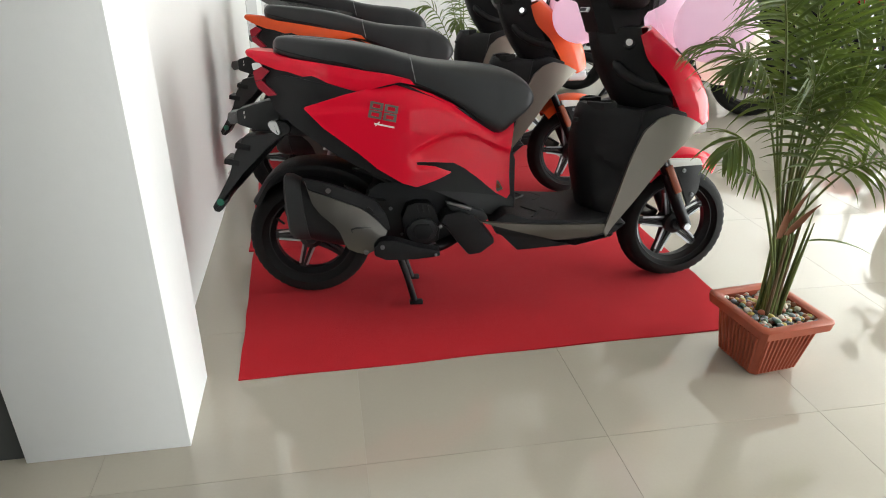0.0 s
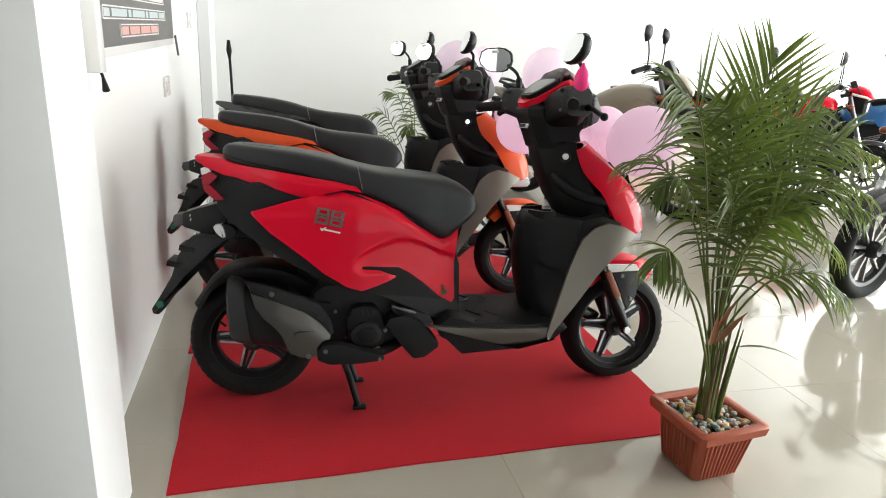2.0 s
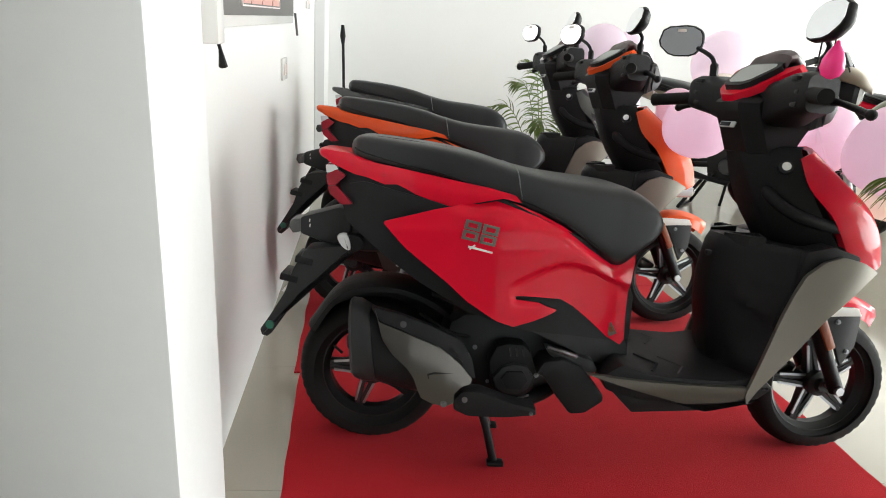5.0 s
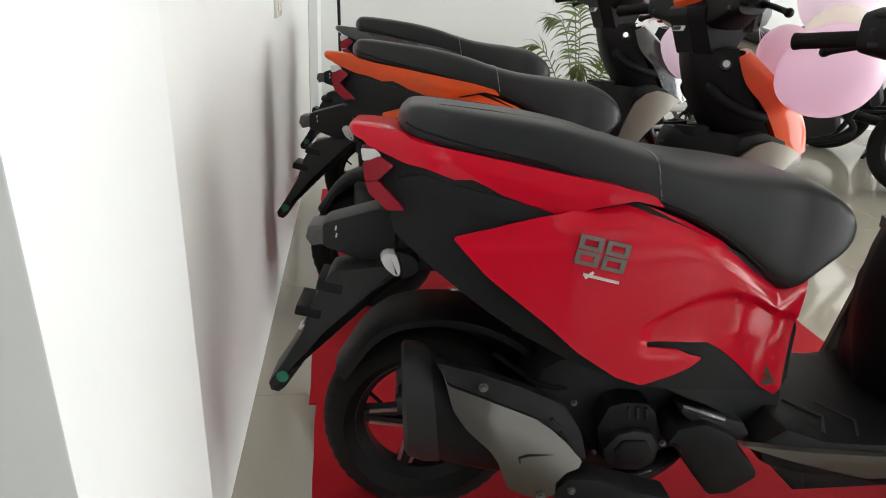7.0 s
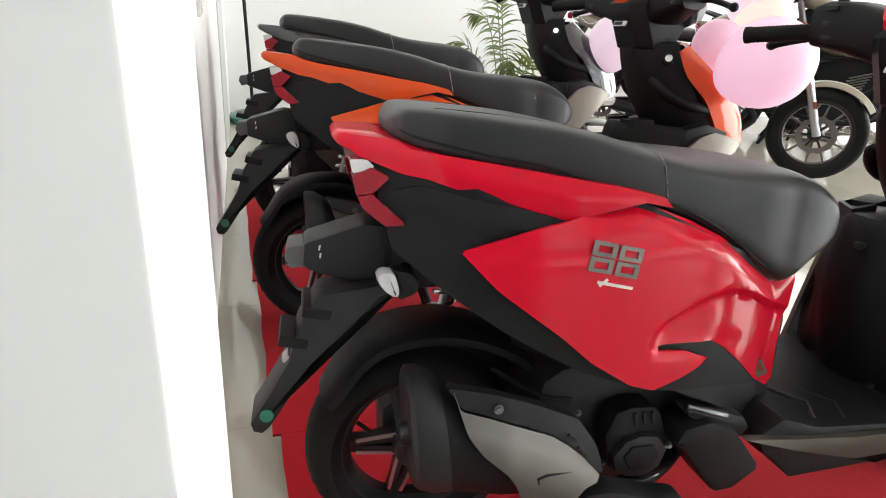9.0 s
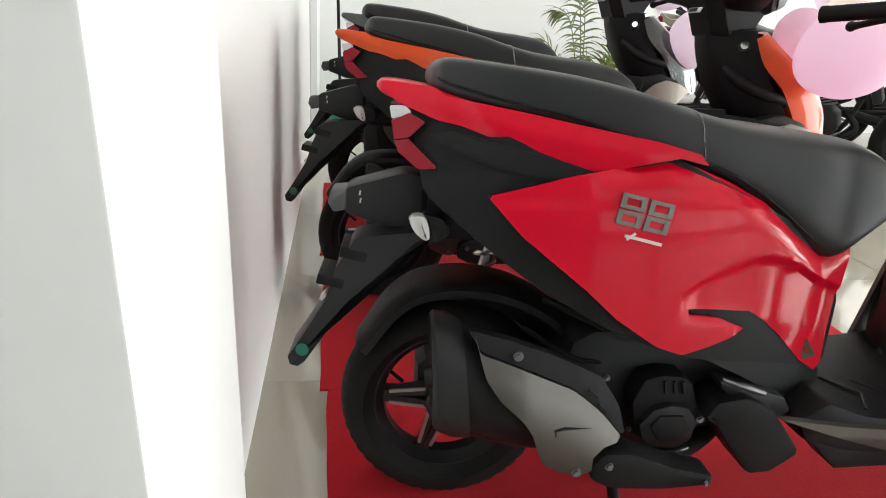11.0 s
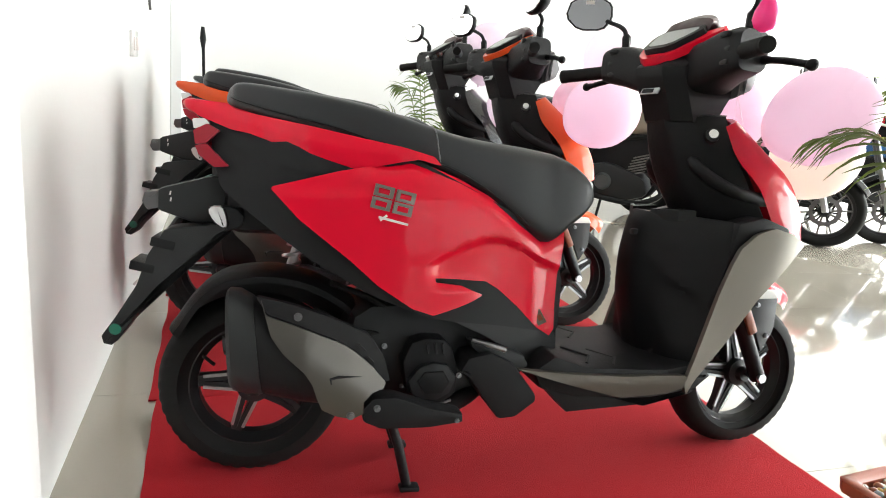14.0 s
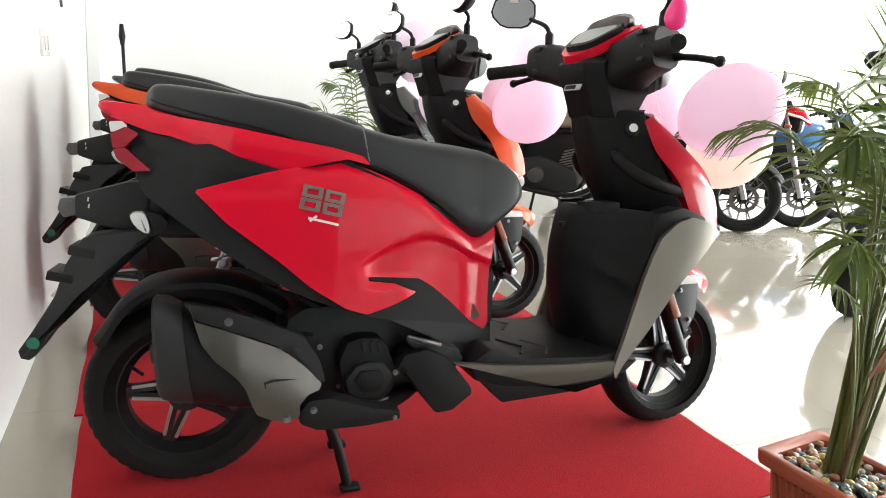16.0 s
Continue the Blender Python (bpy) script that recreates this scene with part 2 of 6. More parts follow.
def prism(bm, poly, y0, y1, bevel=0.0, k=0.0):
    """Side outline in x, z given depth from y0 to y1."""
    if k:
        poly = soften(poly, k)
    b = bmesh.new()
    f = b.faces.new([b.verts.new((x, y0, z)) for x, z in poly])
    r = bmesh.ops.extrude_face_region(b, geom=[f])
    bmesh.ops.translate(b, vec=(0, y1 - y0, 0), verts=[v for v in r["geom"] if isinstance(v, bmesh.types.BMVert)])
    if bevel:
        es = [e for e in b.edges if abs(e.verts[0].co.y - e.verts[1].co.y) < 1e-6]
        bmesh.ops.bevel(b, geom=es, offset=bevel, segments=2, affect="EDGES", profile=0.6)
    join(bm, b)
    return bm


def join(bm, b):
    me = bpy.data.meshes.new("tmp")
    b.to_mesh(me)
    b.free()
    bm.from_mesh(me)
    bpy.data.meshes.remove(me)


def inside(poly, x, z):
    hit = False
    for (x0, z0), (x1, z1) in zip(poly, poly[1:] + poly[:1]):
        if (z0 > z) != (z1 > z) and x < x0 + (z - z0) / (z1 - z0) * (x1 - x0):
            hit = not hit
    return hit


def edge_gap(poly, x, z):
    best = 9.0
    for (x0, z0), (x1, z1) in zip(poly, poly[1:] + poly[:1]):
        dx, dz = x1 - x0, z1 - z0
        k = min(1.0, max(0.0, ((x - x0) * dx + (z - z0) * dz) / max(dx * dx + dz * dz, 1e-12)))
        best = min(best, math.hypot(x - x0 - k * dx, z - z0 - k * dz))
    return best


def shell(poly, yfun, side, thick=0.006, step=0.02, k=0.12, ridges=()):
    """Curved panel: an outline in x, z laid on the surface y = side * yfun(x, z); ridges are lines that the mesh follows."""
    bm = bmesh.new()
    pts = [tuple(q) for q in (soften(poly, k) if k else poly)]
    out = []
    for (x0, z0), (x1, z1) in zip(pts, pts[1:] + pts[:1]):
        m = max(1, int(math.hypot(x1 - x0, z1 - z0) / step))
        out += [(x0 + (x1 - x0) * i / m, z0 + (z1 - z0) * i / m) for i in range(m)]
    co = [Vector(q) for q in out]
    edges = []
    for line in ridges:
        fine = []
        for (x0, z0), (x1, z1) in zip(line, line[1:]):
            m = max(1, int(math.hypot(x1 - x0, z1 - z0) / step))
            fine += [(x0 + (x1 - x0) * i / m, z0 + (z1 - z0) * i / m) for i in range(m)]
        fine = [q for q in fine + [line[-1]] if inside(pts, *q) and edge_gap(pts, *q) > step * 0.2]
        edges += [(len(co) + i, len(co) + i + 1) for i in range(len(fine) - 1)]
        co += [Vector(q) for q in fine]
    xs, zs = [q[0] for q in pts], [q[1] for q in pts]
    x = min(xs) + step * 0.5
    row = 0
    while x < max(xs):
        z = min(zs) + step * (0.25 if row % 2 else 0.75)
        while z < max(zs):
            if inside(pts, x, z) and edge_gap(pts, x, z) > step * 0.4 and all((co[e].x - x) ** 2 + (co[e].y - z) ** 2 > (step * 0.4) ** 2 for a in edges for e in a):
                co.append(Vector((x, z)))
            z += step
        x += step * 0.87
        row += 1
    v2, _, faces, _, _, _ = delaunay_2d_cdt(co, edges, [list(range(len(out)))], 1, 1e-6)
    vs = [bm.verts.new((q.x, side * yfun(q.x, q.y), q.y)) for q in v2]
    for f in faces:
        m = [sum(v2[i][j] for i in f) / 3 for j in (0, 1)]
        if inside(pts, *m):
            bm.faces.new([vs[i] for i in f])
    bmesh.ops.recalc_face_normals(bm, faces=bm.faces)
    faces = bm.faces[:]
    if sum(f.normal.y * side * f.calc_area() for f in faces) < 0:
        bmesh.ops.reverse_faces(bm, faces=faces)
    r = bmesh.ops.extrude_face_region(bm, geom=faces)
    outer = {g for g in r["geom"] if isinstance(g, bmesh.types.BMVert)}
    # the extruded copy is the outer skin; the first skin moves inward
    for v in bm.verts:
        if v not in outer:
            v.co.y -= side * thick
    return bm


def lathe(bm, prof, c, seg=40, axis="y", closed=False):
    """Profile (radius, along) turned about an axis through c."""
    rings = []
    for k in range(seg):
        a = 2 * math.pi * k / seg
        ring = []
        for r, h in prof:
            u, v = r * math.cos(a), r * math.sin(a)
            ring.append(Vector(c) + (Vector((u, h, v)) if axis == "y" else Vector((u, v, h)) if axis == "z" else Vector((h, u, v))))
        rings.append(ring)
    vv = [[bm.verts.new(p) for p in r] for r in rings]
    n = len(prof)
    for i in range(seg):
        a, b = vv[i], vv[(i + 1) % seg]
        for j in range(n if closed else n - 1):
            q = (j + 1) % n
            try:
                bm.faces.new((a[j], a[q], b[q], b[j]))
            except ValueError:
                pass
    return bm


def ball(bm, c, r, sub=2, squash=(1, 1, 1)):
    res = bmesh.ops.create_icosphere(bm, subdivisions=sub, radius=1.0)
    for v in res["verts"]:
        v.co = Vector(c) + Vector((v.co.x * r * squash[0], v.co.y * r * squash[1], v.co.z * r * squash[2]))
    return bm


def cyl(bm, a, b, r, seg=14):
    return tube(bm, [a, b], r, seg)


# ---- the room ----
def slab(name, c, s, material, label, category, bevel=0.0, kind="structure"):
    bm = nbm()
    box(bm, c, s, bevel)
    return tagged(finish(name, bm, material), label, category, kind=kind)


XM, YM = (EAST_X - 3.0) / 2, (SOUTH_Y + NORTH_Y) / 2
slab("wall_west", (WALL_X - 0.1, (1.6 + NORTH_Y) / 2, CEIL / 2), (0.2, NORTH_Y - 1.6, CEIL), M["wall"], "smooth white painted plaster wall beside the scooters", "wall")
slab("wall_north", (XM - 0.2 + 1.3, NORTH_Y + 0.1, CEIL / 2), (EAST_X - WALL_X + 0.4, 0.2, CEIL), M["wall"], "plain white painted rear wall of the showroom", "wall")
slab("pillar_1", (-0.5065, 1.5165, CEIL / 2), (0.365, 0.273, CEIL), M["pillar"], "square white painted pillar standing out from the wall", "pillar", 0.002)
# thin grey strip that stands in for a wall face turned from the light
slab("wall_band", (WALL_X + 0.001, 5.09, CEIL / 2), (0.008, 0.77, CEIL), M["band"], "flush vertical wall band near the rear corner, coloured grey as shade", "wall")
slab("wall_panel", (-1.845, 1.44, CEIL / 2), (2.31, 0.08, CEIL), M["dark"], "dark grey glossy partition panel beside the pillar", "wall")
slab("wall_far_west", (-3.05, -1.3, CEIL / 2), (0.1, 5.4, CEIL), M["far"], "plain dark grey wall behind the entrance side", "wall")
slab("ceiling", (XM, YM, CEIL + 0.06), (EAST_X + 3.6, NORTH_Y - SOUTH_Y + 0.6, 0.12), M["ceil"], "flat white painted ceiling over the showroom", "ceiling")

# glazed east and south fronts: piers, sill and head round large openings
def glazed(name, along, fixed, lo, hi, sill, head, bays, label):
    """A wall with a row of tall window openings; along is 'x' or 'y'."""
    def b(bm, u0, u1, z0, z1, t=0.16):
        c, s = ((u0 + u1) / 2, (z0 + z1) / 2), (u1 - u0, z1 - z0)
        if along == "y":
            box(bm, (fixed, c[0], c[1]), (t, s[0], s[1]))
        else:
            box(bm, (c[0], fixed, c[1]), (s[0], t, s[1]))
    bm = nbm()
    b(bm, lo, hi, 0, sill)
    b(bm, lo, hi, head, CEIL)
    tagged(finish("wall_" + name, bm, M["wall"]), label, "wall", kind="structure")
    w = (hi - lo) / bays
    for i in range(bays):
        win = thing("window_" + name, "tall shop window in a grey metal frame", "window", kind="structure")
        u0, u1 = lo + i * w, lo + (i + 1) * w
        fr = nbm()
        b(fr, u0, u0 + 0.05, sill, head, 0.09)
        b(fr, u1 - 0.05, u1, sill, head, 0.09)
        b(fr, u0 + 0.05, u1 - 0.05, sill, sill + 0.05, 0.09)
        b(fr, u0 + 0.05, u1 - 0.05, head - 0.05, head, 0.09)
        part("window_frame", fr, M["alu"], win)
        gl = nbm()
        b(gl, u0 + 0.05, u1 - 0.05, sill + 0.05, head - 0.05, 0.008)
        part("pane", gl, M["glass"], win).visible_shadow = False


glazed("east", "y", EAST_X + 0.1, SOUTH_Y, NORTH_Y, 0.12, 3.0, 6, "white wall with a band of tall windows")
slab("wall_south", (-1.05, SOUTH_Y - 0.1, CEIL / 2), (4.1, 0.2, CEIL), M["far"], "plain grey-brown wall on the entrance side", "wall")
glazed("entrance", "x", SOUTH_Y - 0.1, 1.0, EAST_X, 0.10, 2.7, 5, "low wall and lintel round the glazed shop entrance")

# added glowing white boards outside, in place of overexposed daylight on the street side
hz = bpy.data.materials.new("glowing_backdrop")
hz.use_nodes = True
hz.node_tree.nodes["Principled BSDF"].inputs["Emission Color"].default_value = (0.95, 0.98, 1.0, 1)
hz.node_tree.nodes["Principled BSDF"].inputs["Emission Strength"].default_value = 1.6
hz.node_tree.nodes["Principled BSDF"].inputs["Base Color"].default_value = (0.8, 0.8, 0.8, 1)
# unseen south board: brightens the near sides and gives the panels reflections
slab("backdrop_south", (4, SOUTH_Y - 14, 5.5), (44, 0.1, 12), hz, "glowing white backdrop board added outside the entrance", "backdrop")
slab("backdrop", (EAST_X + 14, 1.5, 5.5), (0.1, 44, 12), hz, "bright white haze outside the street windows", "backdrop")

# ground outside
g = nbm()
box(g, (2, 0, -0.15), (400, 400, 0.2))
tagged(finish("ground", g, mat("paving", (0.3, 0.29, 0.27), 0.9, vary=0.2, scale=0.5)), "pale concrete ground outside the showroom", "ground", kind="structure")

# three felt runners laid edge to edge
RUGS = [(-0.237, 1.620, 1.632, 0.822, 1.43), (-0.276, 2.431, 1.66, 0.836, 1.3), (-0.308, 3.258, 1.66, 0.86, 1.0)]
for i, (x0, y0, long_, wide, turn) in enumerate(RUGS):
    bm = nbm()
    nx, ny = 56, 30
    ct, st_ = math.cos(radians(turn)), math.sin(radians(turn))
    top = [[None] * (ny + 1) for _ in range(nx + 1)]
    for a in range(nx + 1):
        for b_ in range(ny + 1):
            u, v = a / nx, b_ / ny
            edge = min(u, 1 - u, v * 0.6, (1 - v) * 0.6)
            wob = 0.006 * noise.noise(Vector((u * 5 + i * 7, v * 5, 0.3)))
            lift = 0.0045 + 0.0015 * noise.noise(Vector((u * 9, v * 7, i))) + (0.002 * max(0, noise.noise(Vector((u * 16, v * 13, i + 4)))) if edge < 0.02 else 0)
            px, py = long_ * u + (wob if a in (0, nx) else 0), wide * v + (wob if b_ in (0, ny) else 0)
            top[a][b_] = bm.verts.new((x0 + px * ct - py * st_, y0 + px * st_ + py * ct, lift + 0.0012 * i))
    for a in range(nx):
        for b_ in range(ny):
            bm.faces.new((top[a][b_], top[a + 1][b_], top[a + 1][b_ + 1], top[a][b_ + 1]))
    r = bmesh.ops.extrude_face_region(bm, geom=bm.faces[:])
    up = {v for v in r["geom"] if isinstance(v, bmesh.types.BMVert)}
    for v in bm.verts:
        if v not in up:
            v.co.z = 0.0003
    tagged(finish("rug", bm, M["rug"]), "red felt display rug lying flat under a scooter", "rug", group="felt rugs under the scooters")


# ---- scooter ----
WB, RW = 1.308, 0.203
STEER = 3.5


def tyre_mesh(r, w, rim, blocks=44):
    """Tyre in one skin, its shoulders cut by slanting grooves."""
    bm = nbm()
    h = w / 2
    prof = [(rim, -h * 0.62, 0), (rim + 0.012, -h * 0.8, 0), (r - 0.045, -h, 0), (r - 0.024, -h * 0.95, 0.2), (r - 0.010, -h * 0.74, 1.0), (r - 0.002, -h * 0.36, 1.0), (r, -h * 0.10, 0), (r, h * 0.10, 0),
            (r - 0.002, h * 0.36, 1.0), (r - 0.010, h * 0.74, 1.0), (r - 0.024, h * 0.95, 0.2), (r - 0.045, h, 0), (rim + 0.012, h * 0.8, 0), (rim, h * 0.62, 0), (rim - 0.004, 0, 0)]
    seg = blocks * 3
    rings = []
    for k in range(seg):
        a = 2 * math.pi * k / seg
        ring = []
        for q, (rr, y, cut) in enumerate(prof):
            lead = (1 if y < 0 else 2) + (1 if abs(y) > h * 0.6 else 0)
            deep = 0.0026 * cut if (k + lead) % 3 == 0 else 0.0
            ring.append(Vector(((rr - deep) * math.cos(a), y, (rr - deep) * math.sin(a))))
        rings.append(ring)
    vv = [[bm.verts.new(p) for p in ring] for ring in rings]
    n = len(prof)
    for i in range(seg):
        a, b = vv[i], vv[(i + 1) % seg]
        for q in range(n):
            z = (q + 1) % n
            bm.faces.new((a[q], a[z], b[z], b[q]))
    return bm


def rim_mesh(rim, w):
    bm = nbm()
    h = w / 2
    lathe(bm, [(rim + 0.006, -h), (rim + 0.006, -h + 0.008), (rim - 0.004, -h + 0.014), (rim - 0.012, -h * 0.35), (rim - 0.013, h * 0.35), (rim - 0.004, h - 0.014),
               (rim + 0.006, h - 0.008), (rim + 0.006, h), (rim - 0.003, h), (rim - 0.010, h - 0.012), (rim - 0.018, h * 0.4), (rim - 0.018, -h * 0.4),
               (rim - 0.010, -h + 0.012), (rim - 0.003, -h)], (0, 0, 0), 56, closed=True)
    return bm


def spoke_mesh(a, rim, hub, w):
    """One forked alloy spoke at angle a."""
    bm = nbm()
    for s in (-1, 1):
        r0, r1, r2 = hub * 0.9, hub + (rim - hub) * 0.45, rim - 0.012
        pts = []
        for rr, da in ((r0, 0.40), (r1, 0.085), (r2, 0.045)):
            pts.append(Vector((math.cos(a + s * da) * rr, 0, math.sin(a + s * da) * rr)))
        rings = []
        for i, p in enumerate(pts):
            d = (pts[min(i + 1, 2)] - pts[max(i - 1, 0)]).normalized()
            t = Vector((0, 1, 0)).cross(d)
            hw, hh = w * (0.42, 0.32, 0.32)[i], (0.0075, 0.0055, 0.006)[i]
            rings.append([p + Vector((0, -hw, 0)) + t * hh, p + Vector((0, hw, 0)) + t * hh, p + Vector((0, hw, 0)) - t * hh, p + Vector((0, -hw, 0)) - t * hh])
        loft(bm, rings)
    return bm


def spoke_edge(a, rim, hub, w, s, side):
    """One machined bright face on one arm of a spoke."""
    bm = nbm()
    r1, r2 = hub * 1.02, hub + (rim - hub) * 0.72
    p = [Vector((math.cos(a + s * d) * r, side * w * 0.36, math.sin(a + s * d) * r)) for r, d in ((r1, 0.52), (r2, 0.11))]
    t = Vector((0, 1, 0)).cross((p[1] - p[0]).normalized()) * 0.0034
    o = Vector((0, side * 0.0022, 0))
    return loft(bm, [[q + t - o, q + t + o, q - t + o, q - t - o] for q in p])


def wheel(parent, name, at, r, w, rim, hub, disc=0.0, start=0.3, bright=(0, 1, 2, 3, 4)):
    wh = part(name, tyre_mesh(r, w, rim), M["rubber"], parent, "black ribbed rubber tyre")
    wh.location = at
    part("rim", rim_mesh(rim, w * 0.62), M["rim"], wh, "black alloy rim")
    for k in range(5):
        a = start + k * 2 * math.pi / 5
        part("spoke", spoke_mesh(a, rim, hub, w * 0.4), M["rim"], wh)
        for s in (-1, 1) if k in bright else ():
            part("spoke_edge", spoke_edge(a, rim, hub, w * 0.4, s, -1), M["cut"], wh, "bright machined spoke edge")
    h = nbm()
    lathe(h, [(0.001, -w * 0.55), (hub * 0.45, -w * 0.55), (hub * 0.6, -w * 0.42), (hub, -w * 0.36), (hub * 1.05, 0), (hub, w * 0.36), (hub * 0.6, w * 0.42), (hub * 0.45, w * 0.55), (0.001, w * 0.55)], (0, 0, 0), 28)
    part("hub", h, M["plastic2"], wh)
    if disc:
        d = nbm()
        lathe(d, [(disc * 0.55, -0.002), (disc, -0.002), (disc, 0.002), (disc * 0.55, 0.002)], (0, -w * 0.45, 0), 40, closed=True)
        part("brake_disc", d, M["steel"], wh)
    v = nbm()
    cyl(v, (math.cos(2.6) * (rim - 0.012), -w * 0.3, math.sin(2.6) * (rim - 0.012)), (math.cos(2.6) * (rim - 0.04), -w * 0.42, math.sin(2.6) * (rim - 0.04)), 0.004, 8)
    part("valve", v, M["rubber"], wh)
    return wh


def side_w(x, z):
    """Half width of the bodywork below the seat."""
    return max(0.085, 0.216 - (0.30 if x < 0.27 else 0.65) * (x - 0.27) ** 2 - (0.9 if z > 0.6 else 0.1) * (z - 0.6) ** 2)


def crease(x):
    """Height of the crease over the sunken lower field."""
    return float(np.interp(x, (0.30, 0.32, 0.351, 0.397, 0.451, 0.49, 0.525, 0.593, 0.65), (0.505, 0.525, 0.544, 0.566, 0.583, 0.582, 0.570, 0.537, 0.515)))


def smooth01(t):
    t = min(1.0, max(0.0, t))
    return t * t * (3 - 2 * t)


def panel_w(x, z):
    """The same with the lower front field sunk behind a crease."""
    deep = smooth01((crease(x) - z) / 0.016) * smooth01((x - 0.318) / 0.05) * smooth01((0.672 - x) / 0.06)
    deep *= 1 - smooth01((0.50 - z) / 0.03) * smooth01((0.47 - x) / 0.05)
    swell = 0.004 * smooth01((z - 0.635 - 0.05 * x) / 0.02)
    top = float(np.interp(x, (0.025, 0.148, 0.289, 0.394, 0.455, 0.522, 0.589, 0.66), (0.656, 0.693, 0.723, 0.690, 0.662, 0.617, 0.576, 0.605)))
    roll = max(0.0, min(1.0, (z - top + 0.04) / 0.04)) if x > 0.17 else 0.0
    return side_w(x, z) - 0.014 * deep - swell - 0.022 * roll * roll * smooth01((x - 0.17) / 0.08)


def cover_w(x, z):
    return max(0.078, side_w(x, z) - 0.018 - 0.20 * max(0, 0.05 - x))


def hexbolt(parent, c, r=0.0065, side=-1, material=None):
    bm = nbm()
    x, y, z = c
    tube(bm, [(x, y, z), (x, y + side * 0.003, z)], r * 1.05, 14)
    tube(bm, [(x, y + side * 0.003, z), (x, y + side * 0.007, z)], r * 0.72, 6)
    part("bolt", bm, material or M["dull"], parent)


def squeeze(S):
    """Settle the bodywork built so far to its true length and height."""
    for o in S.children_recursive:
        if o.name.split(".")[0] in ("rear_wheel", "front_wheel", "round_sticker") or (o.parent and o.parent.name.split(".")[0] in ("rear_wheel", "front_wheel")):
            continue
        for v in o.data.vertices:
            if v.co.x > 0.61:
                v.co.x = 0.61 + (v.co.x - 0.61) * 0.965
            v.co.x += 0.006 if v.co.x < 0.61 else 0.006 * (1 - min(1, (v.co.x - 0.61) / 0.3))
            v.co.z *= 1 - 0.013 * min(1, max(0, v.co.z - 0.2) / 0.3)


def shield_y(x, z):
    """How far the silencer's heat shield stands out from the middle."""
    ridge = float(np.interp(x, (0.0, 0.03, 0.185, 0.280, 0.315), (0.425, 0.410, 0.345, 0.285, 0.24)))
    off = z - ridge
    return 0.245 - 0.12 * (z - 0.285) - 0.05 * abs(x - 0.10) - (0.10 * off + 2.2 * off * off if off > 0 else 0.20 * off + 2.2 * off * off)


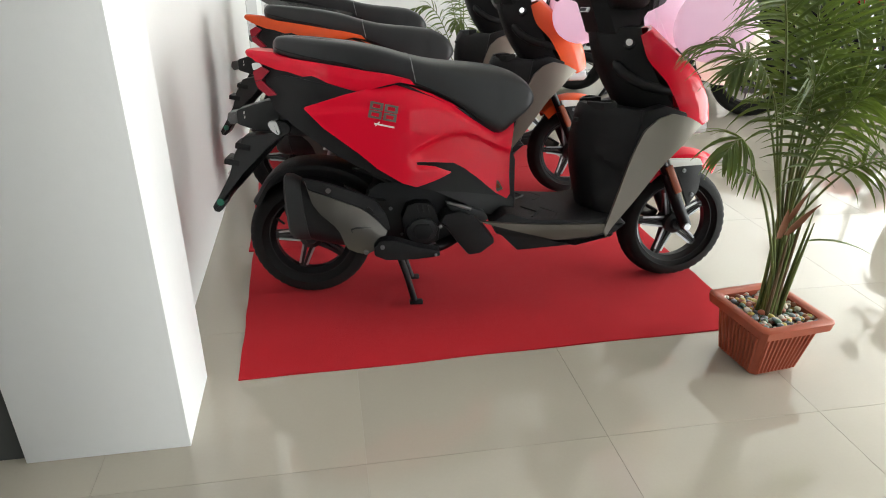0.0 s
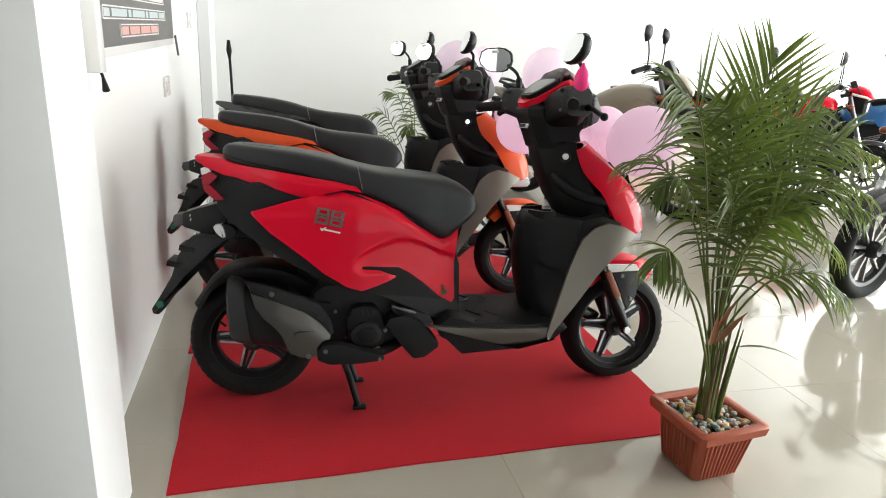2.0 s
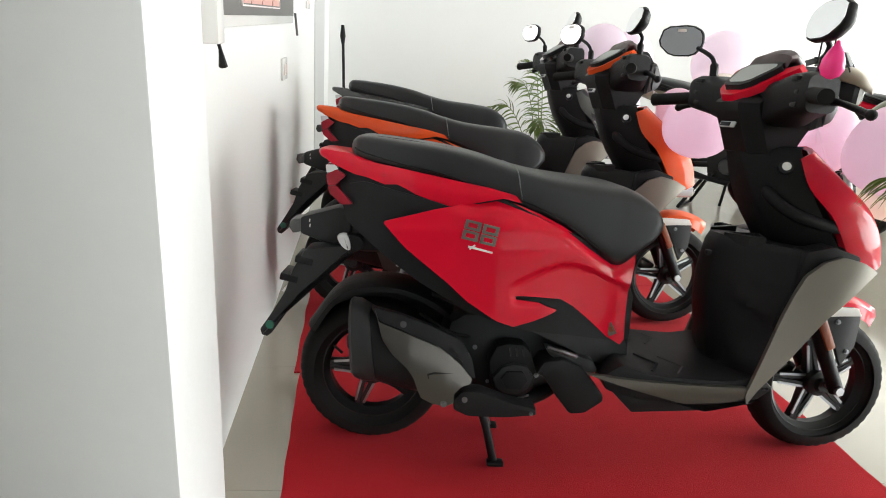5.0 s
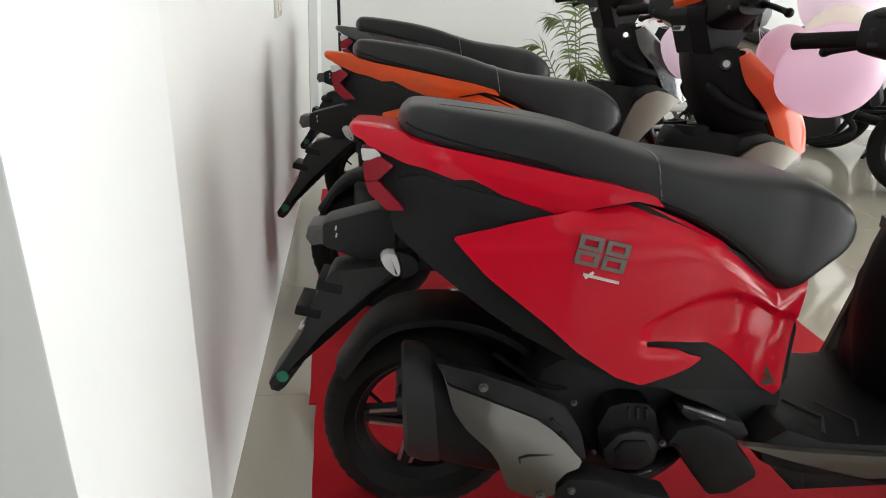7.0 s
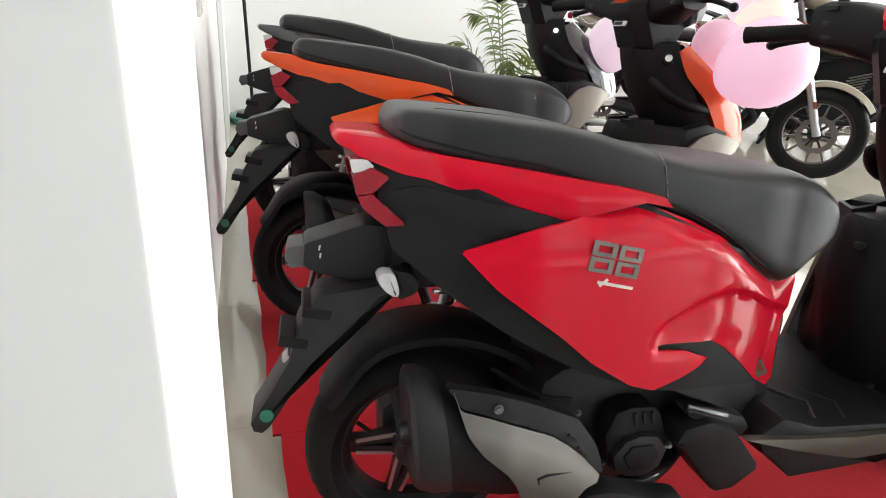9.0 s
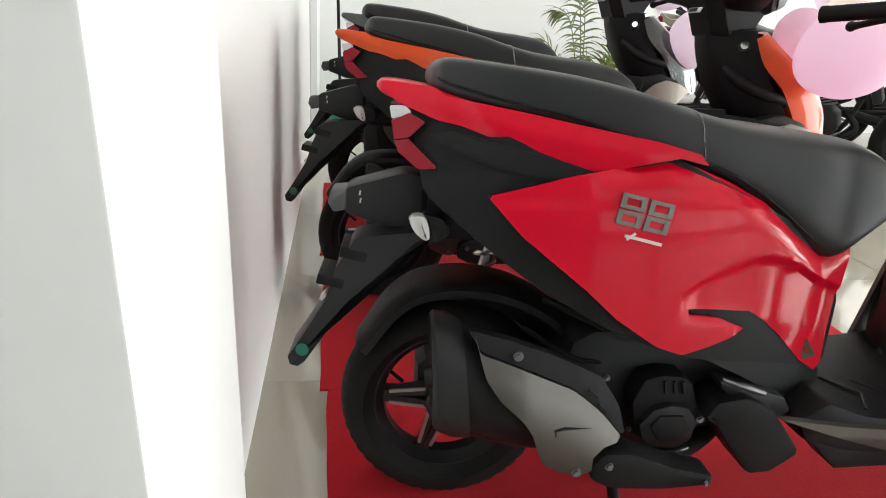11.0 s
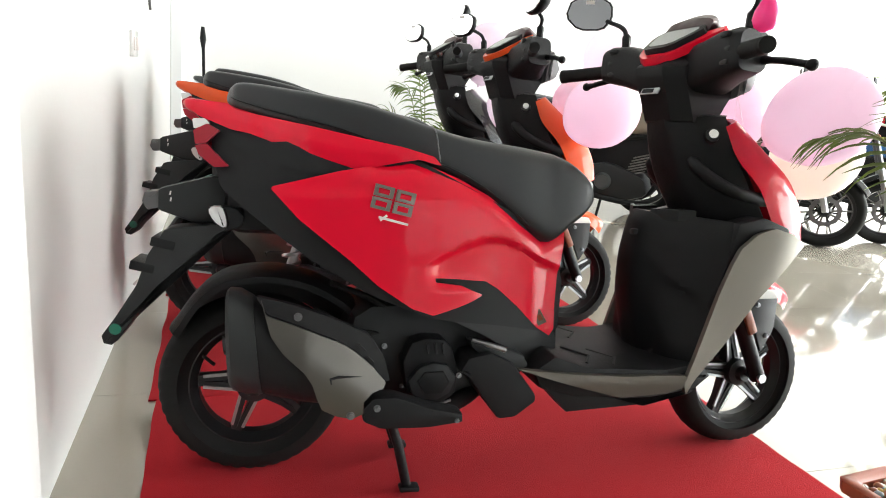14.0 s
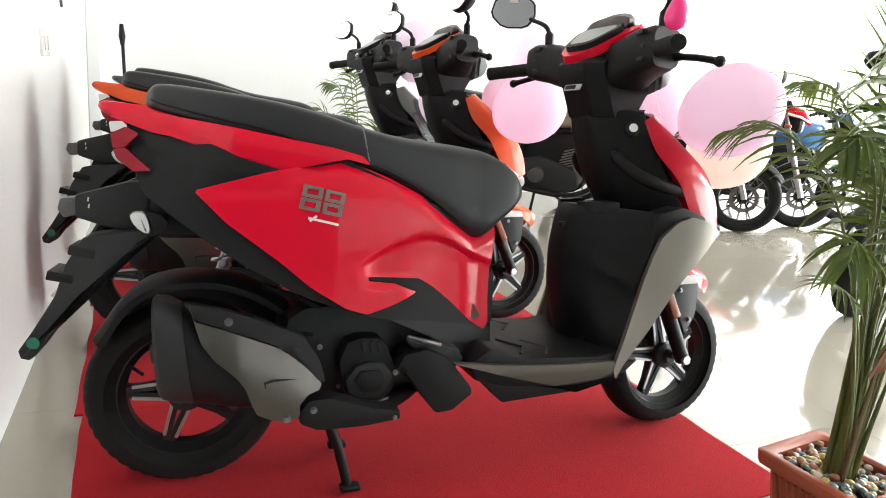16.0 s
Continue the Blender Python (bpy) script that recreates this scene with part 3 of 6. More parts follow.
def bodywork(S, paint, wing, pl, pl2, can, eng, fb):
    """Outer skin: painted panels, badge, seat, tail, heat shield, engine covers, trims and wings."""
    P = [(0.025, 0.656), (0.148, 0.693), (0.257, 0.717), (0.289, 0.723), (0.336, 0.711), (0.394, 0.690), (0.455, 0.662), (0.522, 0.617), (0.589, 0.576), (0.655, 0.604), (0.647, 0.547), (0.642, 0.496), (0.643, 0.430), (0.648, 0.372), (0.638, 0.357),
         (0.598, 0.381), (0.538, 0.434), (0.493, 0.469), (0.458, 0.489), (0.401, 0.494), (0.345, 0.497), (0.347, 0.488), (0.402, 0.482), (0.453, 0.461), (0.394, 0.438), (0.345, 0.423), (0.301, 0.437), (0.231, 0.481), (0.180, 0.525), (0.080, 0.600)]
    CR = [(0.32, 0.525), (0.351, 0.544), (0.397, 0.566), (0.451, 0.583), (0.49, 0.582), (0.525, 0.570), (0.593, 0.537), (0.64, 0.52)]
    for s in (-1, 1):
        part("side_panel", shell(P, panel_w, s, 0.006, 0.009, 0.05, [CR]), paint, S, sharp=40)
    # badge: a square of four plain frames with a bar below
    for s in (-1, 1):
        for i in range(2):
            for j in range(2):
                x, z = 0.233 + 0.0415 * i - 0.005 * j, 0.6615 - 0.0235 * j - 0.0085 * i
                bm = nbm()
                for dx, dz, lx, lz in ((0, 0.0078, 0.037, 0.0058), (0, -0.0078, 0.037, 0.0058), (-0.0145, 0, 0.008, 0.0214), (0.0145, 0, 0.008, 0.0214)):
                    xx, zz = x + dx + 0.2 * dz, z + dz - 0.2 * dx
                    box(bm, (xx, s * (side_w(xx, zz) + 0.0008), zz), (lx, 0.003, lz), rot=(math.degrees(s * 1.8 * max(0, zz - 0.6)), 11, math.degrees(s * 0.6 * (0.27 - xx))))
                part("badge", bm, M["badge"], S, "flat grey metal badge frame")
        bm = nbm()
        box(bm, (0.253, s * (side_w(0.253, 0.607) + 0.0010), 0.607), (0.058, 0.002, 0.0045), rot=(0, 12, 0))
        box(bm, (0.234, s * (side_w(0.234, 0.612) + 0.0012), 0.612), (0.016, 0.002, 0.0040), rot=(0, -38, 0))
        part("badge_bar", bm, M["decal"], S, "small pale decal bar")
        bm = nbm()
        box(bm, (0.605, s * (panel_w(0.605, 0.402) + 0.002), 0.402), (0.020, 0.003, 0.032), rot=(0, -32, s * 22))
        em = part("emblem", bm, M["badge"], S)
        bm = nbm()
        box(bm, (0.606, s * (panel_w(0.606, 0.402) + 0.0042), 0.402), (0.010, 0.002, 0.013), rot=(0, -32, s * 22))
        part("emblem_mark", bm, M["amber"], em)
    # seat: pillion pad, step and rider pad with a wedge-shaped nose
    bm = nbm()
    rows = [(-0.064, 0.812, 0.824, 0.050, 4.0), (-0.055, 0.800, 0.838, 0.090, 4.0), (-0.030, 0.788, 0.848, 0.124, 4.2), (0.06, 0.768, 0.842, 0.150, 4.4), (0.16, 0.750, 0.832, 0.160, 4.4), (0.25, 0.722, 0.816, 0.170, 4.2), (0.32, 0.706, 0.797, 0.173, 4.0),
            (0.39, 0.684, 0.782, 0.174, 3.8), (0.46, 0.648, 0.774, 0.172, 3.8), (0.53, 0.600, 0.769, 0.170, 3.8), (0.585, 0.566, 0.763, 0.162, 3.8), (0.615, 0.566, 0.758, 0.160, 3.8), (0.650, 0.596, 0.744, 0.155, 3.8), (0.682, 0.624, 0.722, 0.147, 3.8), (0.698, 0.642, 0.702, 0.138, 3.6), (0.706, 0.654, 0.686, 0.13, 3.4)]
    cut = spline(rows, 6)
    loft(bm, [se_ring(x, (lo + hi) / 2, w, max((hi - lo) / 2, 0.002), n * 1.45, 64) for x, lo, hi, w, n in cut])
    seat = part("seat", bm, M["seat"], S, "black stitched vinyl seat", 50)
    bm = nbm()
    x, lo, hi, w, n = min(cut, key=lambda q: abs(q[0] - 0.33))
    ring = [Vector((q.x + 0.22 * (hi - q.z), q.y, q.z)) for q in se_ring(x, (lo + hi) / 2, w, (hi - lo) / 2, n * 1.45, 64) if q.z > lo + 0.012]
    ring.sort(key=lambda q: q.y)
    tube(bm, ring, 0.0018, 6)
    part("seam", bm, M["thread"], seat, "pale grey stitched seam")
    for s in (-1, 1):
        bm = nbm()
        tube(bm, [(x, s * 0.092, z) for x, z in ((0.0, 0.8455), (0.08, 0.8395), (0.16, 0.8305), (0.235, 0.8175))], 0.0020, 6)
        part("piping", bm, M["plastic"], seat)
        bm = nbm()
        lip = []
        for x, lo, hi, w, n in cut[8:-34]:
            z = lo + 0.020
            lip.append((x, s * (w * (1 - abs((2 * z - lo - hi) / (hi - lo)) ** (n * 1.45)) ** (1 / n / 1.45) + 0.0005), z))
        tube(bm, lip, 0.0022, 6)
        part("welt", bm, M["plastic"], seat)
    # painted tail piece under the seat: a cap behind it and a side strip running forward
    bm = nbm()
    rows = [(-0.143, 0.797, 0.806, 0.060), (-0.130, 0.786, 0.812, 0.086), (-0.08, 0.768, 0.808, 0.110), (-0.02, 0.756, 0.796, 0.134), (0.05, 0.735, 0.778, 0.152), (0.08, 0.735, 0.770, 0.150)]
    body(bm, rows, 4.4, 32, 5)
    tf = part("tail_fairing", bm, paint, S)
    TP = [(-0.137, 0.799), (-0.11, 0.778), (-0.049, 0.756), (-0.016, 0.751), (0.032, 0.736), (0.08, 0.716), (0.129, 0.703), (0.159, 0.697), (0.20, 0.701), (0.26, 0.7165), (0.30, 0.725), (0.345, 0.716), (0.33, 0.732), (0.27, 0.746), (0.20, 0.756), (0.08, 0.775), (-0.041, 0.792), (-0.056, 0.804), (-0.134, 0.809)]

    def tail_w(x, z):
        base = float(np.interp(x, (-0.14, -0.11, -0.06, 0.0, 0.1, 0.18, 0.26, 0.35), (0.074, 0.100, 0.126, 0.149, 0.176, 0.190, 0.198, 0.196)))
        mid = float(np.interp(x, (-0.14, -0.05, 0.08, 0.2, 0.3), (0.805, 0.782, 0.748, 0.730, 0.728)))
        return base - 0.35 * max(0, z - mid) - 0.10 * max(0, mid - z)
    for s in (-1, 1):
        part("tail_strip", shell(TP, tail_w, s, 0.02, 0.012, 0.05), paint, tf)
    # tail lamp: a hooked lens each side and the middle bar
    lamp = nbm()
    box(lamp, (-0.066, 0, 0.735), (0.07, 0.15, 0.05), 0.012)
    tl = part("tail_lamp", lamp, M["lens_red"], S, "dark red tail lamp")
    for s in (-1, 1):
        for L in ([(-0.118, 0.750), (-0.092, 0.764), (-0.068, 0.752), (-0.092, 0.728), (-0.113, 0.724)], [(-0.113, 0.722), (-0.092, 0.727), (-0.048, 0.688), (-0.076, 0.684), (-0.106, 0.706)]):
            part("lens", shell(L, lambda x, z: cover_w(x, z) + 0.014 - 0.12 * max(0, -0.07 - x), s, 0.05, 0.012, 0.06), M["lens_red"], tl)
        L = [(-0.122, 0.772), (-0.098, 0.774), (-0.088, 0.765), (-0.096, 0.760), (-0.118, 0.753)]
        part("clear_lens", shell(L, lambda x, z: cover_w(x, z) + 0.010 - 0.2 * max(0, -0.08 - x), s, 0.05, 0.02, 0.1), M["lens_clear"], tl, "clear lens")
    # satin heat shield; its upper part, dim by reflection, is coloured black
    H = [(0.017, 0.452), (0.028, 0.423), (0.08, 0.406), (0.129, 0.387), (0.174, 0.369), (0.20, 0.351), (0.227, 0.328), (0.254, 0.298), (0.249, 0.287), (0.228, 0.280), (0.212, 0.262), (0.213, 0.240), (0.192, 0.228), (0.161, 0.234), (0.135, 0.247), (0.125, 0.270), (0.115, 0.298), (0.10, 0.320), (0.061, 0.354), (0.038, 0.385)]
    part("heat_shield", shell(H, shield_y, -1, 0.005, 0.010, 0.08, [[(0.03, 0.410), (0.185, 0.345), (0.24, 0.31)]]), M["champ"], can, "satin champagne metal heat shield", 28)
    U = [(0.008, 0.456), (0.08, 0.440), (0.15, 0.416), (0.222, 0.384), (0.252, 0.340), (0.262, 0.300), (0.254, 0.300), (0.228, 0.330), (0.201, 0.353), (0.175, 0.371), (0.130, 0.389), (0.081, 0.408), (0.030, 0.425)]
    part("upper_cover", shell(U, lambda x, z: shield_y(x, z) - 0.003, -1, 0.02, 0.012, 0.08), pl, can)
    for k in range(2):
        bm = nbm()
        x, z = 0.205 + 0.016 * k, 0.352 - 0.022 * k
        box(bm, (x, -shield_y(x, z) + 0.001, z + 0.012), (0.018, 0.004, 0.005), rot=(0, 42, 0))
        part("cover_slot", bm, M["rim"], can)
    bm = nbm()
    tube(bm, [(x, -shield_y(x, z) + 0.001, z) for x, z in ((0.150, 0.298), (0.148, 0.308), (0.162, 0.312), (0.206, 0.311))], [0.0015, 0.0030, 0.0032, 0.0012], 6)
    part("shield_slot", bm, pl, can)
    hexbolt(can, (0.085, -shield_y(0.085, 0.420) + 0.002, 0.421), 0.0075)
    hexbolt(can, (0.189, -shield_y(0.189, 0.236), 0.236), 0.0075)
    bm = nbm()
    prism(bm, [(0.212, 0.250), (0.231, 0.270), (0.274, 0.271), (0.314, 0.258), (0.345, 0.247), (0.410, 0.234), (0.412, 0.216), (0.338, 0.207), (0.248, 0.207), (0.214, 0.222)], -0.248, -0.195, 0.008, 0.10)
    pg = part("pipe_guard", bm, pl, can)
    hexbolt(pg, (0.238, -0.248, 0.251), 0.0065)
    hexbolt(pg, (0.398, -0.248, 0.222), 0.0045)
    # engine side covers
    bm = nbm()
    prism(bm, [(0.300, 0.312), (0.317, 0.353), (0.345, 0.362), (0.385, 0.360), (0.402, 0.346), (0.422, 0.292), (0.416, 0.240), (0.392, 0.222), (0.350, 0.222), (0.312, 0.248)], -0.158, -0.09, 0.010, 0.08)
    part("fan_cover", bm, pl, eng)
    bm = nbm()
    prism(bm, [(0.312, 0.276), (0.334, 0.305), (0.362, 0.314), (0.394, 0.309), (0.413, 0.282), (0.402, 0.250), (0.376, 0.234), (0.342, 0.236), (0.320, 0.250)], -0.172, -0.15, 0.005, 0.06)
    fg = part("hex_cover", bm, pl2, eng)
    bm = nbm()
    prism(bm, [(0.330, 0.276), (0.344, 0.296), (0.384, 0.297), (0.398, 0.274), (0.382, 0.250), (0.346, 0.250)], -0.177, -0.168, 0.003, 0.05)
    part("cover_panel", bm, pl, fg)
    bm = nbm()
    tube(bm, spline([(0.335, -0.168, 0.229), (0.370, -0.170, 0.224), (0.405, -0.168, 0.233)], 4), 0.0030, 6)
    part("cover_lip", bm, M["dull"], fg)
    for k in range(3):
        bm = nbm()
        box(bm, (0.352 + 0.016 * k, -0.160, 0.342), (0.004, 0.006, 0.022), rot=(0, -12, 0))
        part("cover_rib", bm, pl2, eng)
    hexbolt(eng, (0.300, -0.158, 0.262), 0.0045)
    # footrest bracket with its slanting arm
    bm = nbm()
    prism(bm, [(0.415, 0.300), (0.432, 0.330), (0.480, 0.340), (0.530, 0.318), (0.588, 0.246), (0.588, 0.232), (0.545, 0.199), (0.508, 0.195), (0.470, 0.240), (0.437, 0.286)], -0.190, -0.10, 0.010, 0.08)
    part("footrest_bracket", bm, pl, S)
    # floorboard trims and leg shield wings
    K = [(0.535, 0.309), (0.60, 0.303), (0.65, 0.298), (0.78, 0.291), (0.938, 0.291), (0.934, 0.262), (0.90, 0.250), (0.786, 0.240), (0.70, 0.262), (0.645, 0.277), (0.60, 0.290)]
    W = [(1.018, 0.540), (1.036, 0.580), (1.076, 0.615), (1.12, 0.630), (1.175, 0.618), (1.228, 0.592), (1.200, 0.572), (1.10, 0.470), (1.03, 0.370), (0.962, 0.280), (0.944, 0.246), (0.936, 0.268), (0.955, 0.33), (0.996, 0.478)]
    for s in (-1, 1):
        bm = nbm()
        prism(bm, [(0.985, 0.44), (1.02, 0.56), (1.035, 0.635), (1.10, 0.652), (1.17, 0.63), (1.17, 0.575), (1.06, 0.44)], s * 0.13, s * 0.193, 0.006, 0.06)
        part("shield_flank", bm, pl, S)
        part("floor_side_trim", shell(K, lambda x, z: 0.206 - (0.20 * (0.277 - z) if z < 0.277 and x > 0.645 else 0.0) - 0.10 * max(0, z - 0.285), s, 0.016, 0.014, 0.06, [[(0.65, 0.277), (0.78, 0.272), (0.92, 0.270)]]), M["champ_shaded"], fb, "satin champagne side trim", 18)
        part("leg_wing", shell(W, lambda x, z: 0.207 - 6.0 * max(0, x - 1.07) ** 3 - 0.04 * max(0, 1.03 - x) - 0.5 * max(0, x - 0.70 - 0.75 * z) ** 2, s, 0.012, 0.014, 0.10), wing, S, "satin champagne leg shield wing")


def scooter(paint, label, at, group, wing=None, tip=6, yaw=24):
    S = thing("scooter", label, "scooter", group, at=at)
    pl, pl2 = M["plastic"], M["plastic2"]
    wing = wing or M["champ_wing"]
    # wheels
    wheel(S, "rear_wheel", (0.004, 0.050, RW + 0.005), RW, 0.118, 0.138, 0.038, start=0.62, bright=(2, 3))
    wheel(S, "front_wheel", (WB - 0.020, 0.016, RW + 0.002), RW, 0.100, 0.146, 0.036, disc=0.0, start=0.55)
    # dark rear cover behind the panels
    C = [(-0.10, 0.80), (0.27, 0.745), (0.55, 0.62), (0.66, 0.50), (0.665, 0.36), (0.50, 0.395), (0.345, 0.415), (0.22, 0.462), (0.10, 0.53), (0.0, 0.60), (-0.07, 0.655), (-0.085, 0.71)]
    for s in (-1, 1):
        part("rear_cover", shell(C, cover_w, s, 0.008, 0.03, 0.1), pl, S)
    T = [(0.325, 0.44), (0.332, 0.525), (0.47, 0.515), (0.62, 0.42), (0.665, 0.345), (0.67, 0.30), (0.585, 0.305), (0.47, 0.37)]
    for s in (-1, 1):
        part("lower_trim", shell(T, lambda x, z: side_w(x, z) - 0.021 - 0.006 * smooth01((z - 0.47) / 0.03), s, 0.01, 0.03, 0.06), pl2, S)
    # raised ridge of the rear cover
    RG = [(-0.070, 0.742), (-0.03, 0.752), (0.12, 0.722), (0.24, 0.690), (0.15, 0.690), (0.02, 0.706)]
    for s in (-1, 1):
        part("cover_ridge", shell(RG, lambda x, z: cover_w(x, z) + 0.007, s, 0.008, 0.03, 0.1), pl, S)
    bm = nbm()
    box(bm, (0.26, 0, 0.66), (0.66, 0.15, 0.20), 0.03)
    part("under_seat_box", bm, pl, S)
    # plate bracket and rear mudguard
    bm = nbm()
    prism(bm, [(-0.196, 0.642), (-0.10, 0.672), (-0.04, 0.662), (0.0, 0.62), (-0.03, 0.58), (-0.125, 0.574), (-0.196, 0.598)], -0.044, 0.044, 0.008, 0.08)
    pll = part("plate_lamp", bm, pl2, S)
    for k in range(2):
        bm = nbm()
        box(bm, (-0.172 + 0.001 * k, -0.0448, 0.634 - 0.013 * k), (0.0028, 0.0015, 0.008), rot=(0, 10, 0))
        part("mark", bm, M["decal"], pll)
    bm = nbm()
    prism(bm, [(-0.226, 0.613), (-0.221, 0.634), (-0.194, 0.637), (-0.194, 0.602), (-0.216, 0.597)], -0.038, 0.038, 0.005, 0.1)
    part("lamp_lens", bm, M["alu_dark"], pll)
    bm = nbm()
    prism(bm, [(-0.176, 0.565), (-0.03, 0.585), (-0.082, 0.553), (-0.121, 0.509), (-0.190, 0.442), (-0.258, 0.336), (-0.270, 0.326), (-0.284, 0.330), (-0.288, 0.345), (-0.262, 0.386), (-0.226, 0.450), (-0.208, 0.510)], -0.078, 0.014, 0.004, 0.06)
    mg = part("rear_mudguard", bm, pl2, S)
    for x, z in ((-0.185, 0.535), (-0.222, 0.487)):
        bm = nbm()
        box(bm, (x + 0.006, -0.032, z), (0.046, 0.094, 0.019), 0.003, (0, 12, 0))
        part("plate_bracket", bm, pl, mg)
    bm = nbm()
    box(bm, (-0.229, -0.05, 0.453), (0.005, 0.03, 0.014), rot=(0, 40, 0))
    part("sticker", bm, M["decal"], mg)
    bm = nbm()
    lathe(bm, [(0.001, 0), (0.011, 0), (0.011, 0.003), (0.001, 0.003)], (0, 0, 0), 20, axis="z")
    st = part("round_sticker", bm, M["green"], mg, "round green inspection sticker")
    st.matrix_basis = Matrix.Translation((-0.256, -0.0795, 0.358)) @ Euler((radians(90), 0, 0)).to_matrix().to_4x4()
    for s in (-1, 1):
        bm = nbm()
        prism(bm, [(-0.094, 0.610), (-0.086, 0.620), (-0.066, 0.620), (-0.058, 0.60), (-0.056, 0.580), (-0.066, 0.576), (-0.084, 0.590)], s * 0.098, s * 0.136, 0.010, 0.22)
        ind = part("indicator", bm, M["lens_clear"], S, "clear teardrop indicator")
        bm = nbm()
        prism(bm, [(-0.072, 0.622), (-0.04, 0.616), (-0.026, 0.60), (-0.03, 0.582), (-0.058, 0.570), (-0.061, 0.60)], s * 0.096, s * 0.130, 0.006, 0.15)
        tube(bm, [(-0.045, s * 0.11, 0.603), (-0.035, s * 0.04, 0.606)], 0.011, 8)
        part("indicator_stalk", bm, pl, ind)
    # hugger over the rear wheel
    bm = nbm()
    rings = []
    for k in range(25):
        a = radians(141 - k * 4.2)
        r0 = 0.214 + 0.044 * smooth01(k / 9) + 0.022 * max(0, (k - 7) / 17)
        o = Vector((math.cos(a), 0, math.sin(a)))
        c = Vector((0.0, 0.022, RW))
        w = 0.076 * (0.75 + 0.25 * min(1, k / 4))
        rings.append([c + o * r0 + Vector((0, -w, 0)), c + o * (r0 + 0.011) + Vector((0, -w * 0.72, 0)), c + o * (r0 + 0.014), c + o * (r0 + 0.011) + Vector((0, w * 0.72, 0)),
                      c + o * r0 + Vector((0, w, 0)), c + o * (r0 - 0.013) + Vector((0, w * 1.02, 0)), c + o * (r0 - 0.010) + Vector((0, w * 0.94, 0)), c + o * (r0 + 0.004),
                      c + o * (r0 - 0.010) + Vector((0, -w * 0.94, 0)), c + o * (r0 - 0.013) + Vector((0, -w * 1.02, 0))])
    loft(bm, rings)
    part("hugger", bm, pl, S)
    bm = nbm()
    rings = []
    for k in range(20):
        a = radians(137 - k * 5.0)
        o, c = Vector((math.cos(a), 0, math.sin(a))), Vector((0.0, 0.03, RW))
        r1 = 0.222 + 0.036 * min(1, k / 10)
        rings.append([c + o * 0.214 + Vector((0, 0.004, 0)), c + o * r1 + Vector((0, 0.004, 0)), c + o * r1 + Vector((0, 0.044, 0)), c + o * 0.214 + Vector((0, 0.044, 0))])
    loft(bm, rings)
    part("inner_fender", bm, pl, S)
    # silencer: dark can, satin heat shield, pipe
    def can_ring(c, lean, ry, rz, n=28):
        u = Vector((-math.sin(lean), 0, math.cos(lean)))
        return [Vector(c) + Vector((0, math.copysign(abs(math.cos(a)) ** 0.8, math.cos(a)) * ry, 0)) + u * math.copysign(abs(math.sin(a)) ** 0.8, math.sin(a)) * rz for a in (2 * math.pi * k / n for k in range(n))]
    bm = nbm()
    loft(bm, [can_ring((x, -0.152, z), lean, ry, rz) for x, z, lean, ry, rz in ((-0.03, 0.364, 0.10, 0.066, 0.092), (0.02, 0.348, 0.16, 0.070, 0.098), (0.08, 0.320, 0.3, 0.066, 0.088), (0.15, 0.29, 0.42, 0.054, 0.068), (0.21, 0.258, 0.5, 0.040, 0.048), (0.24, 0.242, 0.5, 0.025, 0.028))])
    can = part("silencer", bm, pl, S, "matt black silencer")
    bm = nbm()
    loft(bm, [can_ring((x, -0.152, z), lean, ry, rz) for x, z, lean, ry, rz in ((-0.044, 0.366, 0.06, 0.05, 0.075), (-0.047, 0.366, 0.06, 0.066, 0.092), (-0.040, 0.364, 0.07, 0.074, 0.100), (-0.018, 0.359, 0.09, 0.077, 0.104), (0.008, 0.352, 0.12, 0.074, 0.098))])
    part("end_cap", bm, pl2, can)
    bm = nbm()
    tube(bm, [(-0.043, -0.150, 0.350), (-0.056, -0.150, 0.348)], [0.020, 0.018], 18)
    part("outlet", bm, M["rim"], can)

    bm = nbm()
    tube(bm, spline([(0.2, -0.15, 0.25), (0.28, -0.165, 0.215), (0.36, -0.15, 0.205), (0.45, -0.11, 0.22), (0.52, -0.05, 0.26), (0.55, 0, 0.33)], 5), 0.019, 12)
    part("exhaust_pipe", bm, pl, can)
    # engine, gear case, covers
    bm = nbm()
    prism(bm, [(-0.06, 0.17), (-0.06, 0.27), (0.12, 0.33), (0.24, 0.42), (0.45, 0.42), (0.52, 0.36), (0.52, 0.24), (0.42, 0.17), (0.2, 0.16)], 0.075, 0.17, 0.025, 0.12)
    prism(bm, [(0.16, 0.24), (0.2, 0.42), (0.45, 0.44), (0.56, 0.38), (0.56, 0.25), (0.42, 0.18), (0.22, 0.18)], -0.11, 0.08, 0.02, 0.12)
    eng = part("engine", bm, pl2, S, "dark grey engine casing")
    for k in range(9):
        bm = nbm()
        box(bm, (0.47, 0.0, 0.26 + k * 0.014), (0.10, 0.17, 0.005))
        part("cooling_fin", bm, pl2, eng)
    for c in ((0.262, -0.112, 0.335), (0.415, -0.16, 0.285)):
        hexbolt(eng, c, 0.0058)
    bm = nbm()
    tube(bm, spline([(0.15, -0.06, 0.46), (0.22, -0.10, 0.44), (0.3, -0.09, 0.40), (0.36, -0.07, 0.42)], 4), 0.007, 8)
    tube(bm, spline([(0.12, -0.05, 0.40), (0.2, -0.11, 0.37), (0.27, -0.10, 0.36)], 4), 0.005, 8)
    part("hose", bm, M["rubber"], eng)
    # shock absorber on the gear case side
    bm = nbm()
